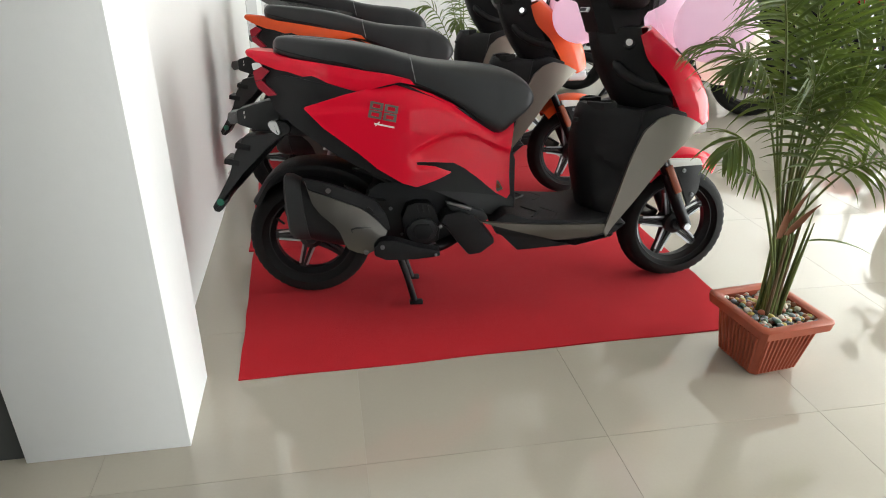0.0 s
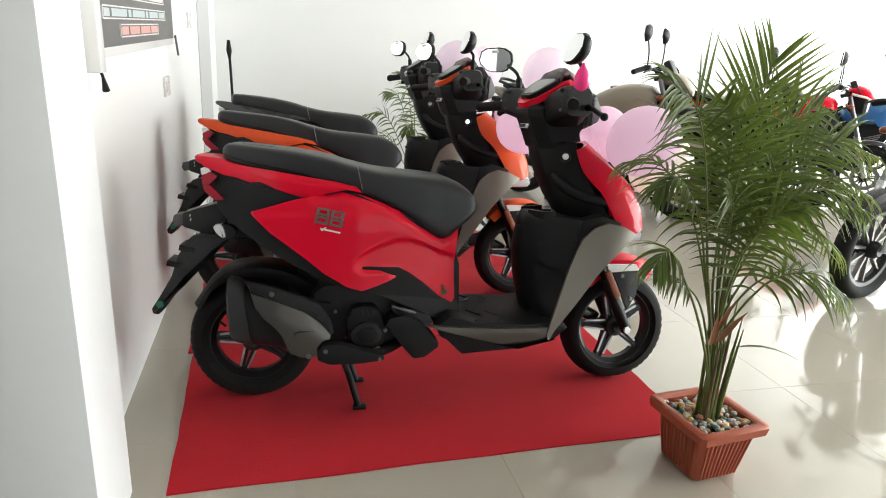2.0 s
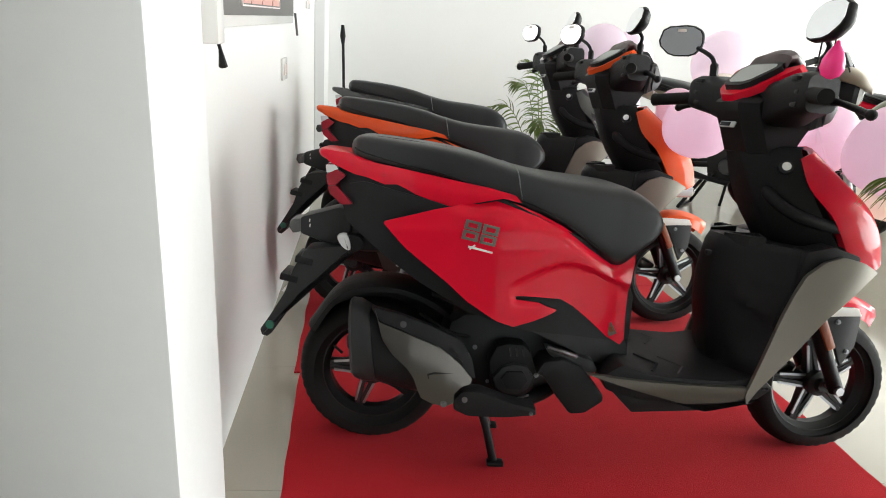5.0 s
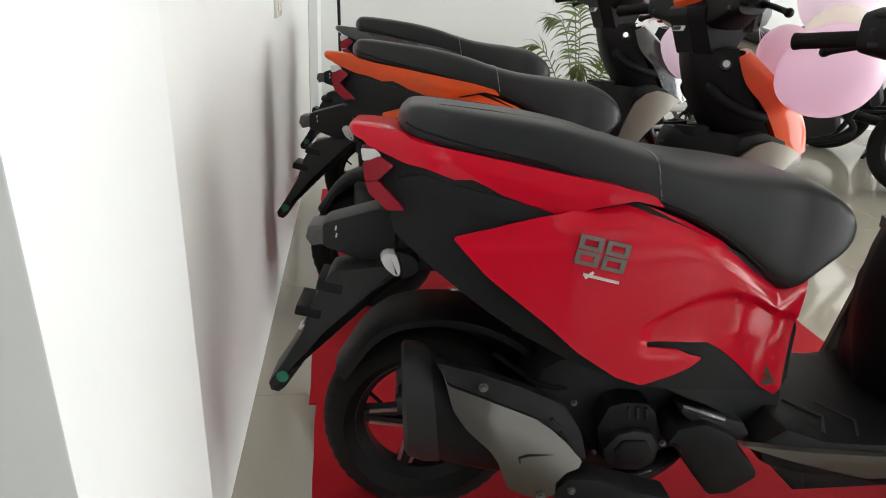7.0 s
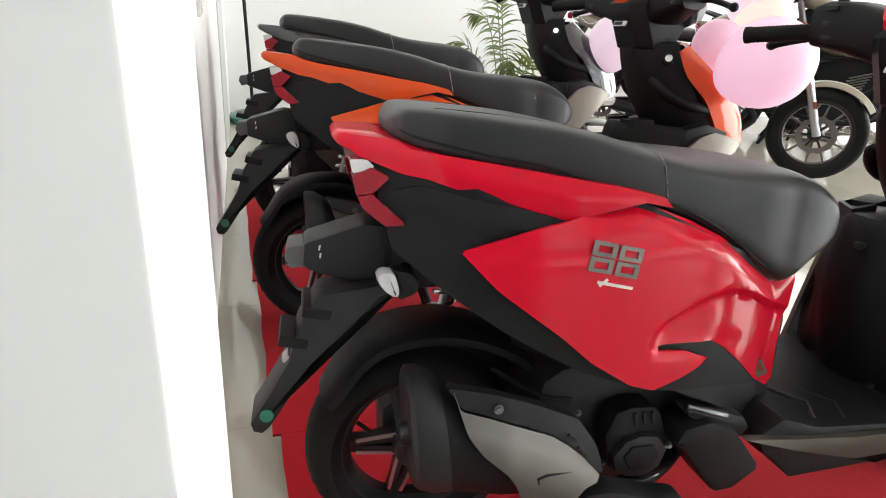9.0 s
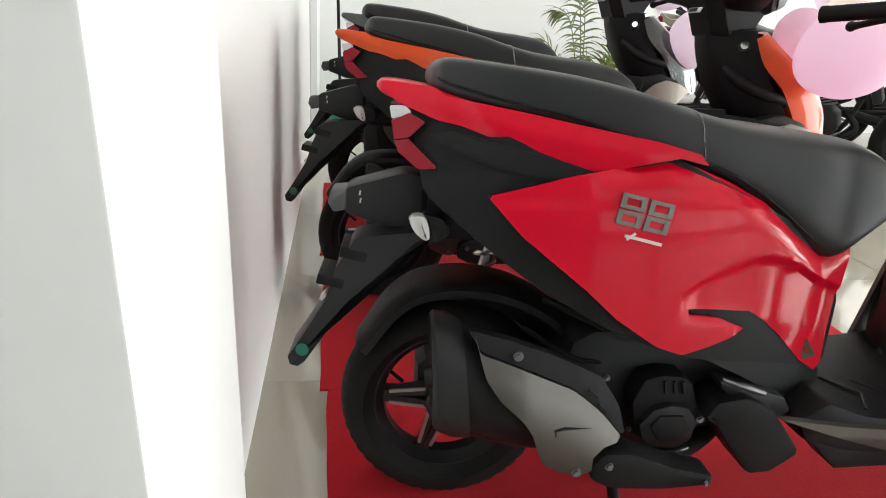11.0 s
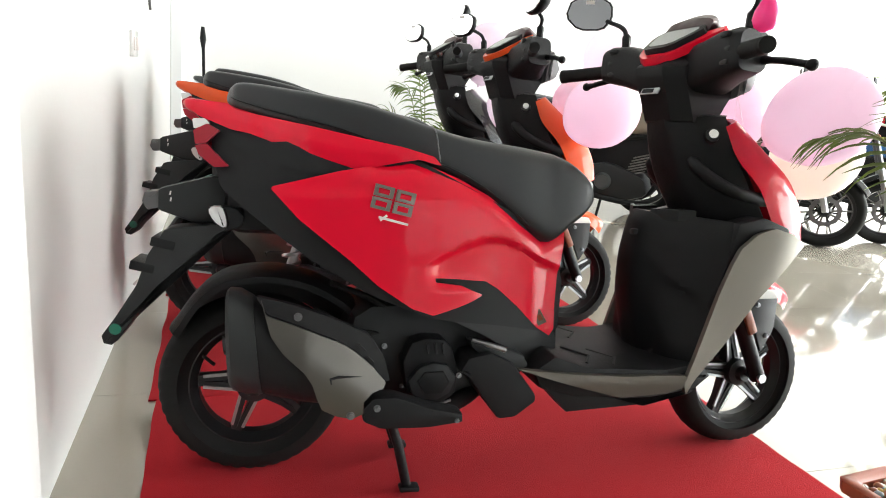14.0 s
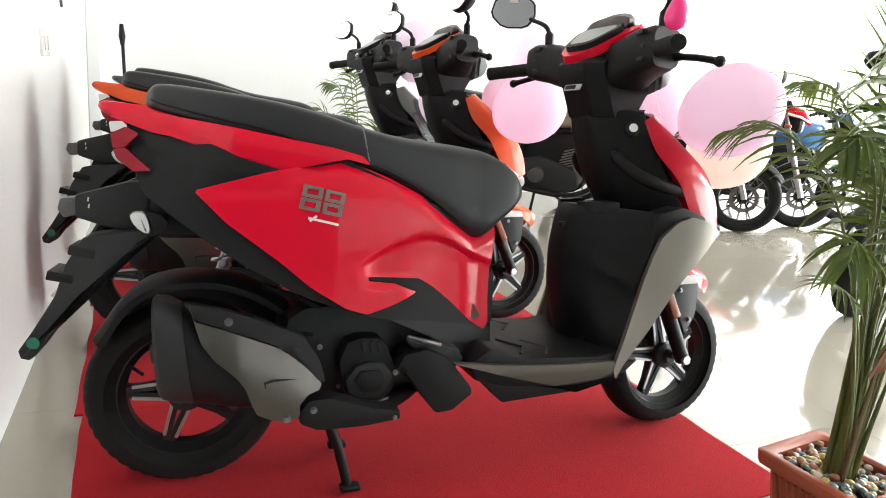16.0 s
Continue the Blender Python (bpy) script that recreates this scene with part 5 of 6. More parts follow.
def pebble_meshes(n=6):
    rng = random.Random(5)
    out = []
    for i in range(n):
        bm = nbm()
        ball(bm, (0, 0, 0), 1.0, 2, (1.0, 0.8 + 0.2 * rng.random(), 0.55 + 0.2 * rng.random()))
        for v in bm.verts:
            v.co *= 1 + 0.16 * noise.noise(v.co * 1.3 + Vector((i * 3, 0, 0)))
        for f in bm.faces:
            f.smooth = True
        me = bpy.data.meshes.new("pebble")
        bm.to_mesh(me)
        bm.free()
        out.append(me)
    return out


def pebble_mat():
    m = mat("pebbles", (0.4, 0.35, 0.3), 0.35, vary=0.15, scale=30, coat=0.2)
    n, ln = m.node_tree.nodes, m.node_tree.links
    info, ramp = n.new("ShaderNodeObjectInfo"), n.new("ShaderNodeValToRGB")
    cr = ramp.color_ramp
    cr.interpolation = "CONSTANT"
    cols = [(0.55, 0.50, 0.42), (0.32, 0.13, 0.07), (0.20, 0.24, 0.26), (0.50, 0.30, 0.07), (0.62, 0.58, 0.50), (0.09, 0.17, 0.11), (0.46, 0.17, 0.11), (0.55, 0.44, 0.12), (0.26, 0.30, 0.32)]
    cr.elements[0].color, cr.elements[1].color = hexa(cols[0]), hexa(cols[-1])
    for i, c in enumerate(cols[1:-1], 1):
        cr.elements.new(i / len(cols)).color = hexa(c)
    cr.elements[len(cols) - 1].position = 0.89
    ln.new(info.outputs["Random"], ramp.inputs[0])
    ln.new(ramp.outputs[0], n["Principled BSDF"].inputs["Base Color"])
    return m


def leaflet(bm, base, d, up, length, width, droop):
    """A narrow folded blade that tapers and bends down."""
    side = d.cross(up)
    if side.length < 1e-4:
        side = d.orthogonal()
    side.normalize()
    n = 5
    rows = []
    p, dirn = base.copy(), d.normalized()
    for i in range(n + 1):
        t = i / n
        w = width * (0.35 + 2.2 * t * (1 - t) + 0.10 * (1 - t)) * (1 - t * t * 0.75)
        nrm = side.cross(dirn).normalized()
        rows.append((p - side * w + nrm * w * 0.5, p, p + side * w + nrm * w * 0.5))
        dirn = (dirn + Vector((0, 0, -1)) * droop / n).normalized()
        p = p + dirn * length / n
    vv = [[bm.verts.new(q) for q in r] for r in rows]
    for a, b in zip(vv, vv[1:]):
        bm.faces.new((a[0], a[1], b[1], b[0]))
        bm.faces.new((a[1], a[2], b[2], b[1]))


def frond(parent, pts, leaflets, rng, leaf_len, bare, face, width=0.0064, droop=1.2, dry=False):
    """Stalk through control points with two ranks of leaflets spread in the plane across 'face'."""
    bm_s, bm_l = nbm(), nbm()
    path = [Vector(q) for q in spline(pts, 12)]
    n = len(path) - 1
    tube(bm_s, path, [0.0043 * (1 - 0.82 * i / n) + 0.0008 for i in range(n + 1)], 6)
    leaflets = int(leaflets * 1.0)
    for i in range(leaflets):
        t = bare + (1 - bare) * (i + 0.3) / leaflets
        k = min(n - 1, int(t * n))
        q, dd = path[k].lerp(path[k + 1], t * n - k), (path[min(k + 2, n)] - path[max(k - 1, 0)]).normalized()
        side = dd.cross(Vector(face)).normalized()
        upv = side.cross(dd).normalized()
        u = (t - bare) / (1 - bare)
        ll = leaf_len * (0.60 + 1.9 * u * (1 - u)) * (1 - 0.40 * u) * rng.uniform(0.85, 1.1)
        for s in (-1, 1):
            sp = 1.0 - 0.42 * u
            q2 = q + dd * rng.uniform(-0.006, 0.006)
            dl = (dd * (0.6 + 0.6 * u) + side * s * sp + upv * rng.uniform(-0.05, 0.25)).normalized()
            leaflet(bm_l, q2, dl, upv, ll, width * rng.uniform(0.8, 1.15), droop * rng.uniform(0.6, 1.3))
    st = part("stalk", bm_s, M["stem"], parent)
    part("leaves", bm_l, M["leaf_dry"] if dry else M["leaf"], st, sharp=80)


def palm(at, rng, fronds, stems, label):
    T = thing("palm_plant", label, "potted plant", at=at)
    for i in range(stems):
        a, r = rng.uniform(0, 6.28), rng.uniform(0.005, 0.034)
        bm = nbm()
        x, y, h = math.cos(a) * r, math.sin(a) * r, rng.uniform(0.28, 0.46)
        tube(bm, spline([(x, y, -0.02), (x * 1.2, y * 1.2, 0.4 * h), (x * 1.7, y * 1.7, h)], 4), [0.0065, 0.0065, 0.006, 0.0058, 0.0054, 0.005, 0.0042, 0.003, 0.0012], 8)
        part("stem", bm, M["stem_dry"] if i % 5 == 0 else M["stem"], T)
    for pts, nl, ll, bare, face, droop in fronds:
        r = 0.020
        a = rng.uniform(0, 6.28)
        base = (r * math.cos(a), r * math.sin(a), 0.0)
        first = (base[0] * 0.6 + pts[0][0] * 0.3, base[1] * 0.6 + pts[0][1] * 0.3, pts[0][2] * 0.5)
        frond(T, [base, first] + list(pts), nl, rng, ll, bare, face, droop=droop)
    return T


pot_h = 0.185
pot = frustum_pot(pose(POT[0], POT[1], 0, 0, 0, 6), 0.079, 0.114, pot_h, "square terracotta-coloured ribbed plastic planter filled with pebbles")
rng = random.Random(11)
pm, pmat = pebble_meshes(), pebble_mat()
for me in pm:
    me.materials.append(pmat)
for i in range(290):
    lay = 0 if i < 150 else 1
    u, v = rng.uniform(-1, 1), rng.uniform(-1, 1)
    if lay and u * u + v * v < 0.1:
        continue
    r = rng.uniform(0.0065, 0.0115)
    o = new("pebble", pm[i % len(pm)])
    o.parent = pot
    o.matrix_basis = Matrix.LocRotScale((u * 0.094, v * 0.094, pot_h - 0.030 + lay * 0.012 + r * 0.45), Euler((rng.uniform(-0.5, 0.5), rng.uniform(-0.5, 0.5), rng.uniform(0, 6))), (r, r, r))
V = (-0.25, -1, 0.15)
U = (0, -0.35, 1)
PB = (POT[0], POT[1], pot_h - 0.04)


def rel(*pts):
    return [(0.971 * x + 0.024 - PB[0], y + 0.045 - PB[1], 0.9925 * z + 0.035 - PB[2]) for x, y, z in pts]


FR = [
    (rel((1.235, 1.46, 0.70), (1.242, 1.46, 0.95), (1.272, 1.455, 1.165)), 26, 0.29, 0.50, V, 0.30),
    (rel((1.18, 1.44, 0.62), (1.11, 1.43, 0.88), (1.03, 1.40, 1.03), (0.93, 1.37, 1.09)), 22, 0.23, 0.52, (-0.4, -0.7, 0.6), 1.3),
    (rel((1.20, 1.45, 0.55), (1.12, 1.43, 0.75), (1.03, 1.42, 0.86), (0.96, 1.41, 0.835)), 15, 0.13, 0.66, U, 1.6),
    (rel((1.17, 1.43, 0.48), (1.07, 1.40, 0.62), (1.0, 1.37, 0.69), (0.94, 1.34, 0.66)), 11, 0.13, 0.68, U, 1.6),
    (rel((1.20, 1.44, 0.47), (1.13, 1.43, 0.56), (1.04, 1.42, 0.60)), 6, 0.11, 0.75, U, 1.2),
    (rel((1.25, 1.45, 0.62), (1.27, 1.45, 0.83), (1.34, 1.46, 0.98), (1.45, 1.47, 1.05)), 24, 0.26, 0.48, V, 0.9),
    (rel((1.28, 1.47, 0.55), (1.37, 1.50, 0.82), (1.58, 1.54, 0.95), (1.83, 1.57, 0.90)), 24, 0.24, 0.50, U, 1.5),
    (rel((1.26, 1.44, 0.58), (1.30, 1.40, 0.77), (1.41, 1.36, 0.85), (1.54, 1.32, 0.80)), 22, 0.18, 0.52, U, 1.5),
    (rel((1.27, 1.44, 0.40), (1.35, 1.40, 0.58), (1.46, 1.36, 0.62), (1.56, 1.33, 0.56)), 12, 0.20, 0.62, U, 1.5),
    (rel((1.29, 1.46, 0.48), (1.42, 1.49, 0.64), (1.58, 1.52, 0.70), (1.75, 1.54, 0.60)), 16, 0.20, 0.58, U, 1.6),
    (rel((1.22, 1.45, 0.55), (1.19, 1.44, 0.82), (1.16, 1.42, 0.97), (1.10, 1.40, 1.06)), 22, 0.19, 0.50, (-0.5, -1, 0.2), 0.8),
    (rel((1.25, 1.43, 0.45), (1.25, 1.40, 0.66), (1.28, 1.35, 0.78), (1.31, 1.29, 0.82)), 20, 0.17, 0.50, (0, -0.6, 1), 1.2),
    (rel((1.26, 1.48, 0.55), (1.27, 1.56, 0.80), (1.30, 1.68, 0.95), (1.34, 1.80, 0.97)), 22, 0.20, 0.50, U, 1.3),
    (rel((1.23, 1.47, 0.50), (1.18, 1.55, 0.74), (1.12, 1.66, 0.86), (1.06, 1.75, 0.84)), 20, 0.18, 0.52, U, 1.4),
    (rel((1.30, 1.47, 0.50), (1.36, 1.55, 0.72), (1.48, 1.68, 0.84), (1.60, 1.78, 0.80)), 20, 0.20, 0.52, U, 1.4),
    (rel((1.24, 1.44, 0.50), (1.21, 1.42, 0.68), (1.17, 1.38, 0.80), (1.11, 1.34, 0.84)), 18, 0.16, 0.52, (-0.3, -1, 0.4), 1.0),
    (rel((1.27, 1.45, 0.52), (1.32, 1.44, 0.74), (1.40, 1.43, 0.90), (1.53, 1.43, 0.98)), 24, 0.26, 0.48, (0, -1, 0.5), 1.1),
    (rel((1.28, 1.46, 0.52), (1.40, 1.47, 0.76), (1.56, 1.48, 0.85), (1.74, 1.49, 0.80)), 20, 0.21, 0.52, U, 1.5),
    (rel((1.27, 1.45, 0.42), (1.36, 1.45, 0.56), (1.50, 1.44, 0.60), (1.66, 1.43, 0.50)), 12, 0.19, 0.60, U, 1.5),
]
palm(pose(*PB), rng, FR, 14, "tall green areca palm with feathery arching fronds in a planter")
T = [o for o in scene.objects if o.name.startswith("palm_plant")][0]
for x, z, a, w in ((1.205, 0.43, 1.75, 0.016), (1.225, 0.44, 1.35, 0.015), (1.215, 0.47, 1.55, 0.012)):
    bm = nbm()
    leaflet(bm, Vector((x - PB[0], -0.05, z - 0.145)), Vector((math.cos(a), -0.25, math.sin(a))), Vector((0, -1, 0.2)), 0.12, w, 0.7)
    part("dry_leaf", bm, M["leaf_dry"], T, "withered brown leaf", 80)
bm = nbm()
leaflet(bm, Vector((0.02, -0.03, 0.26)), Vector((1, -0.2, 0.25)), Vector((0, 0, 1)), 0.20, 0.008, 0.7)
part("low_leaf", bm, M["leaf"], T, sharp=80)
palm2_rng = random.Random(4)
bm = nbm()
loft(bm, [[Vector((r_ * math.cos(2 * math.pi * k / 28), r_ * math.sin(2 * math.pi * k / 28), z)) for k in range(28)] for r_, z in ((0.09, 0), (0.095, 0.01), (0.12, 0.2), (0.13, 0.205), (0.13, 0.225), (0.118, 0.225), (0.112, 0.19))])
pp = tagged(finish("planter", bm, M["pot"]), "round terracotta planter against the rear part of the showroom", "plant pot")
pp.matrix_world = pose(0.96, 4.20, 0)
F2 = []
for az, out, top, drop in ((170, 0.36, 0.62, 0.06), (205, 0.42, 0.50, 0.10), (100, 0.2, 0.80, 0.0), (300, 0.28, 0.66, 0.05), (20, 0.3, 0.66, 0.06), (245, 0.34, 0.58, 0.08), (140, 0.16, 0.84, 0.0), (50, 0.38, 0.56, 0.1), (185, 0.22, 0.74, 0.02)):
    ca, sa = math.cos(radians(az)), math.sin(radians(az))
    F2.append(([(ca * out * 0.25, sa * out * 0.25, top * 0.55), (ca * out * 0.6, sa * out * 0.6, top * 0.92), (ca * out, sa * out, top - drop)], 15, 0.15, 0.55, (0.1, -0.5, 0.9), 1.3))
palm(pose(0.96, 4.20, 0.14), palm2_rng, F2, 6, "smaller green areca palm standing behind the black scooter")


# ---- motorcycles ----
def spoked_wheel(parent, name, at, r, w, rim, disc, n=10):
    wh = part(name, tyre_mesh(r, w, rim, 40), M["rubber"], parent, "black motorcycle tyre")
    wh.location = at
    bm = nbm()
    lathe(bm, [(rim + 0.004, -w * 0.3), (rim - 0.02, -w * 0.24), (rim - 0.028, 0), (rim - 0.02, w * 0.24), (rim + 0.004, w * 0.3)], (0, 0, 0), 48)
    part("rim", bm, M["rim"], wh)
    for k in range(n):
        a = 2 * math.pi * k / n + 0.2
        bm = nbm()
        b = a + (0.05 if k % 2 else -0.05)
        p0, p1 = Vector((math.cos(a) * 0.04, 0, math.sin(a) * 0.04)), Vector((math.cos(b) * (rim - 0.02), 0, math.sin(b) * (rim - 0.02)))
        t = Vector((0, 1, 0)).cross((p1 - p0).normalized())
        loft(bm, [[p + t * h + Vector((0, -0.012, 0)), p + t * h + Vector((0, 0.012, 0)), p - t * h + Vector((0, 0.012, 0)), p - t * h + Vector((0, -0.012, 0))] for p, h in ((p0, 0.0075), (p1, 0.0048))])
        part("spoke", bm, M["alloy"], wh)
    bm = nbm()
    lathe(bm, [(0.001, -0.06), (0.03, -0.06), (0.045, -0.04), (0.05, 0), (0.045, 0.04), (0.03, 0.06), (0.001, 0.06)], (0, 0, 0), 24)
    part("hub", bm, M["plastic2"], wh)
    if disc:
        bm = nbm()
        for k in range(24):
            a, b = 2 * math.pi * k / 24, 2 * math.pi * (k + 1) / 24
            o = disc * (1.0 if k % 2 else 0.96)
            q = [Vector((math.cos(t) * rr, -0.056, math.sin(t) * rr)) for rr, t in ((disc * 0.68, a), (o, a), (o, b), (disc * 0.68, b))]
            loft(bm, [q, [v + Vector((0, 0.005, 0)) for v in q]])
        part("brake_disc", bm, M["dull"], wh, "bright drilled brake disc")
        bm = nbm()
        for k in range(6):
            a = 2 * math.pi * k / 6
            tube(bm, [(math.cos(a) * 0.03, -0.055, math.sin(a) * 0.03), (math.cos(a) * disc * 0.72, -0.055, math.sin(a) * disc * 0.72)], 0.006, 6)
        part("disc_carrier", bm, M["rim"], wh)
    return wh


M["alloy"] = mat("satin_alloy", (0.19, 0.185, 0.175), 0.4, metal=0.6)


def motorcycle(paint, accent, label, at, cowl=None, tall=-0.02):
    B = thing("motorcycle", label, "motorcycle", "row of display motorcycles", at=at)
    pl, pl2 = M["plastic"], M["plastic2"]
    R, L = 0.280, 1.34
    spoked_wheel(B, "rear_wheel", (0, 0, R), R, 0.115, 0.207, 0.10)
    spoked_wheel(B, "front_wheel", (L, 0, R), R, 0.095, 0.207, 0.115)
    for s in (-1, 1):
        bm = nbm()
        tube(bm, [(L, s * 0.085, R), (L - 0.13, s * 0.085, 0.62)], 0.024, 12)
        fl = part("fork_leg", bm, M["steel"], B, "silver fork leg")
        bm = nbm()
        tube(bm, [(L - 0.12, s * 0.085, 0.60), (L - 0.265, s * 0.085, 0.98)], 0.018, 12)
        part("fork_tube", bm, M["dull"], fl)
        bm = nbm()
        box(bm, (L - 0.055, s * 0.109, 0.46), (0.02, 0.008, 0.045), 0.003, (0, -20, 0))
        part("reflector", bm, M["amber"], fl)
    bm = nbm()
    rings = []
    for k in range(17):
        a = radians(140 - k * 6.6)
        o, c, r0 = Vector((math.cos(a), 0, math.sin(a))), Vector((L, 0, R)), R + 0.03
        w = 0.06
        rings.append([c + o * (r0 - 0.02) + Vector((0, -w, 0)), c + o * (r0 + 0.008) + Vector((0, -w * 0.6, 0)), c + o * (r0 + 0.012), c + o * (r0 + 0.008) + Vector((0, w * 0.6, 0)), c + o * (r0 - 0.02) + Vector((0, w, 0)), c + o * (r0 + 0.002)])
    loft(bm, rings)
    part("front_mudguard", bm, accent, B)
    # engine, frame, exhaust
    bm = nbm()
    prism(bm, [(0.45, 0.26), (0.42, 0.45), (0.6, 0.5), (0.86, 0.42), (0.9, 0.30), (0.7, 0.22)], -0.13, 0.13, 0.03, 0.15)
    eng = part("engine", bm, pl2, B, "dark engine block")
    for s in (-1, 1):
        bm = nbm()
        tube(bm, [(0.58, s * 0.12, 0.36), (0.58, s * 0.16, 0.36)], [0.065, 0.05], 20)
        part("crankcase_cover", bm, M["dark"], eng)
    for k in range(7):
        bm = nbm()
        box(bm, (0.78 + k * 0.008, 0, 0.44 + k * 0.022), (0.15, 0.20, 0.009), 0.003, (0, -20, 0))
        part("cooling_fin", bm, M["alloy"], eng)
    bm = nbm()
    for s in (-1, 1):
        tube(bm, spline([(L - 0.29, 0, 0.86), (0.85, s * 0.09, 0.72), (0.5, s * 0.12, 0.62), (0.42, s * 0.11, 0.40)], 4), 0.018, 8)
        tube(bm, spline([(L - 0.30, 0, 0.80), (0.95, s * 0.05, 0.45), (0.85, s * 0.08, 0.28), (0.45, s * 0.09, 0.24)], 4), 0.015, 8)
        tube(bm, [(0.45, s * 0.11, 0.35), (0.0, s * 0.10, R)], 0.02, 8)
        tube(bm, [(0.5, s * 0.12, 0.62), (0.05, s * 0.11, 0.72)], 0.014, 8)
        tube(bm, [(0.05, s * 0.115, 0.34), (0.16, s * 0.12, 0.68)], 0.02, 10)
    part("frame", bm, pl, B)
    bm = nbm()
    tube(bm, spline([(0.9, -0.05, 0.42), (0.98, -0.1, 0.32), (0.8, -0.14, 0.24), (0.45, -0.15, 0.26), (0.15, -0.16, 0.30), (-0.08, -0.17, 0.34)], 4), [0.018] * 13 + [0.026] + [0.034] * 7, 12)
    part("exhaust", bm, pl, B)
    bm = nbm()
    prism(bm, [(0.40, 0.44), (0.36, 0.66), (0.60, 0.72), (0.92, 0.74), (1.0, 0.64), (0.90, 0.46), (0.62, 0.42)], -0.085, 0.085, 0.02, 0.12)
    part("side_cover", bm, pl, B)
    bm = nbm()
    box(bm, (1.005, 0, 0.60), (0.05, 0.22, 0.24), 0.01, (0, -20, 0))
    part("radiator", bm, pl2, B)
    # tank, seat, tail
    bm = nbm()
    body(bm, [(0.52, 0.74, 0.80, 0.08), (0.58, 0.70, 0.86, 0.13), (0.72, 0.68, 0.93, 0.165), (0.86, 0.70, 0.955, 0.16), (0.97, 0.76, 0.94, 0.12), (1.02, 0.80, 0.90, 0.07)], 3.4, 24, 4)
    tank = part("tank", bm, paint, B)
    for s in (-1, 1):
        SH = [(0.80, 0.76), (0.90, 0.87), (1.03, 0.83), (1.06, 0.75), (0.96, 0.67), (0.86, 0.68)]
        part("shroud", shell(SH, lambda x, z: 0.165 - 0.25 * max(0, x - 0.9), s, 0.012, 0.04, 0.14), accent, tank)
    bm = nbm()
    body(bm, [(-0.22, 0.84, 0.87, 0.06), (-0.1, 0.80, 0.885, 0.11), (0.15, 0.76, 0.86, 0.13), (0.32, 0.72, 0.81, 0.135), (0.48, 0.71, 0.79, 0.11), (0.58, 0.72, 0.80, 0.08)], 3, 22, 4)
    part("seat", bm, M["seat"], B)
    bm = nbm()
    body(bm, [(-0.32, 0.80, 0.84, 0.04), (-0.2, 0.74, 0.83, 0.09), (0.1, 0.66, 0.78, 0.12), (0.36, 0.58, 0.72, 0.12), (0.46, 0.58, 0.68, 0.08)], 2.8, 20, 4)
    tl = part("tail_panel", bm, paint, B)
    bm = nbm()
    box(bm, (-0.31, 0, 0.80), (0.04, 0.11, 0.04), 0.012)
    part("tail_lamp", bm, M["lens_red"], tl)
    bm = nbm()
    prism(bm, [(-0.30, 0.76), (-0.2, 0.74), (-0.28, 0.55), (-0.40, 0.42), (-0.42, 0.45)], -0.07, 0.07, 0.006)
    part("rear_mudguard", bm, pl, B)
    bm = nbm()
    for s in (-1, 1):
        tube(bm, spline([(0.15, s * 0.13, 0.80), (-0.1, s * 0.14, 0.86), (-0.26, s * 0.10, 0.90), (-0.29, 0, 0.90)], 4), 0.012, 8)
    part("grab_rail", bm, pl2, B)
    # bars, mirrors, lamp
    bm = nbm()
    tube(bm, spline([(0.93, -0.37, 1.02), (0.98, -0.24, 1.05), (1.05, -0.10, 1.02), (1.06, 0, 1.0), (1.05, 0.10, 1.02), (0.98, 0.24, 1.05), (0.93, 0.37, 1.02)], 4), 0.011, 10)
    bar = part("handlebar", bm, pl, B)
    bm = nbm()
    box(bm, (1.10, 0, 1.06), (0.05, 0.15, 0.10), 0.012, (0, -30, 0))
    box(bm, (1.045, 0, 0.98), (0.07, 0.20, 0.03), 0.008, (0, -18, 0))
    for s in (-1, 1):
        tube(bm, [(1.05, s * 0.04, 0.97), (1.06, s * 0.04, 1.01)], 0.016, 10)
    part("instrument", bm, pl2, bar)
    for s in (-1, 1):
        bm = nbm()
        tube(bm, spline([(0.99, s * 0.23, 1.04), (1.10, s * 0.20, 1.06), (1.15, s * 0.08, 0.98), (1.06, s * 0.03, 0.86)], 5), 0.005, 6)
        part("cable", bm, M["rubber"], bar)
    for s in (-1, 1):
        bm = nbm()
        tube(bm, [(0.965, s * 0.27, 1.043), (0.925, s * 0.385, 1.018)], 0.018, 12)
        part("grip", bm, M["rubber"], bar)
        bm = nbm()
        box(bm, (0.985, s * 0.235, 1.048), (0.05, 0.05, 0.045), 0.01)
        tube(bm, spline([(1.0, s * 0.24, 1.05), (1.03, s * 0.31, 1.045), (1.0, s * 0.39, 1.02)], 4), 0.006, 8)
        part("lever", bm, pl2, bar)
        bm = nbm()
        tube(bm, spline([(0.985, s * 0.24, 1.06), (0.985, s * 0.26, 1.16), (0.975, s * 0.29, 1.24)], 4), 0.005, 8)
        ms = part("mirror_stalk", bm, pl, bar)
        bm = nbm()
        Q = soften([(-0.085, 0.01), (-0.05, 0.07), (0.06, 0.055), (0.075, 0.0), (0.01, -0.06)], 0.15)
        loft(bm, [[Vector((0.965 + x, s * 0.30 + u * f * s, 1.275 + v * f)) for u, v in Q] for x, f in ((-0.006, 0.97), (0.0, 1.0), (0.02, 0.8), (0.03, 0.4))])
        part("mirror_shell", bm, pl, ms)
        bm = nbm()
        loft(bm, [[Vector((0.965 + x, s * 0.30 + u * f * s, 1.275 + v * f)) for u, v in Q] for x, f in ((-0.0065, 0.9), (-0.0085, 0.9))])
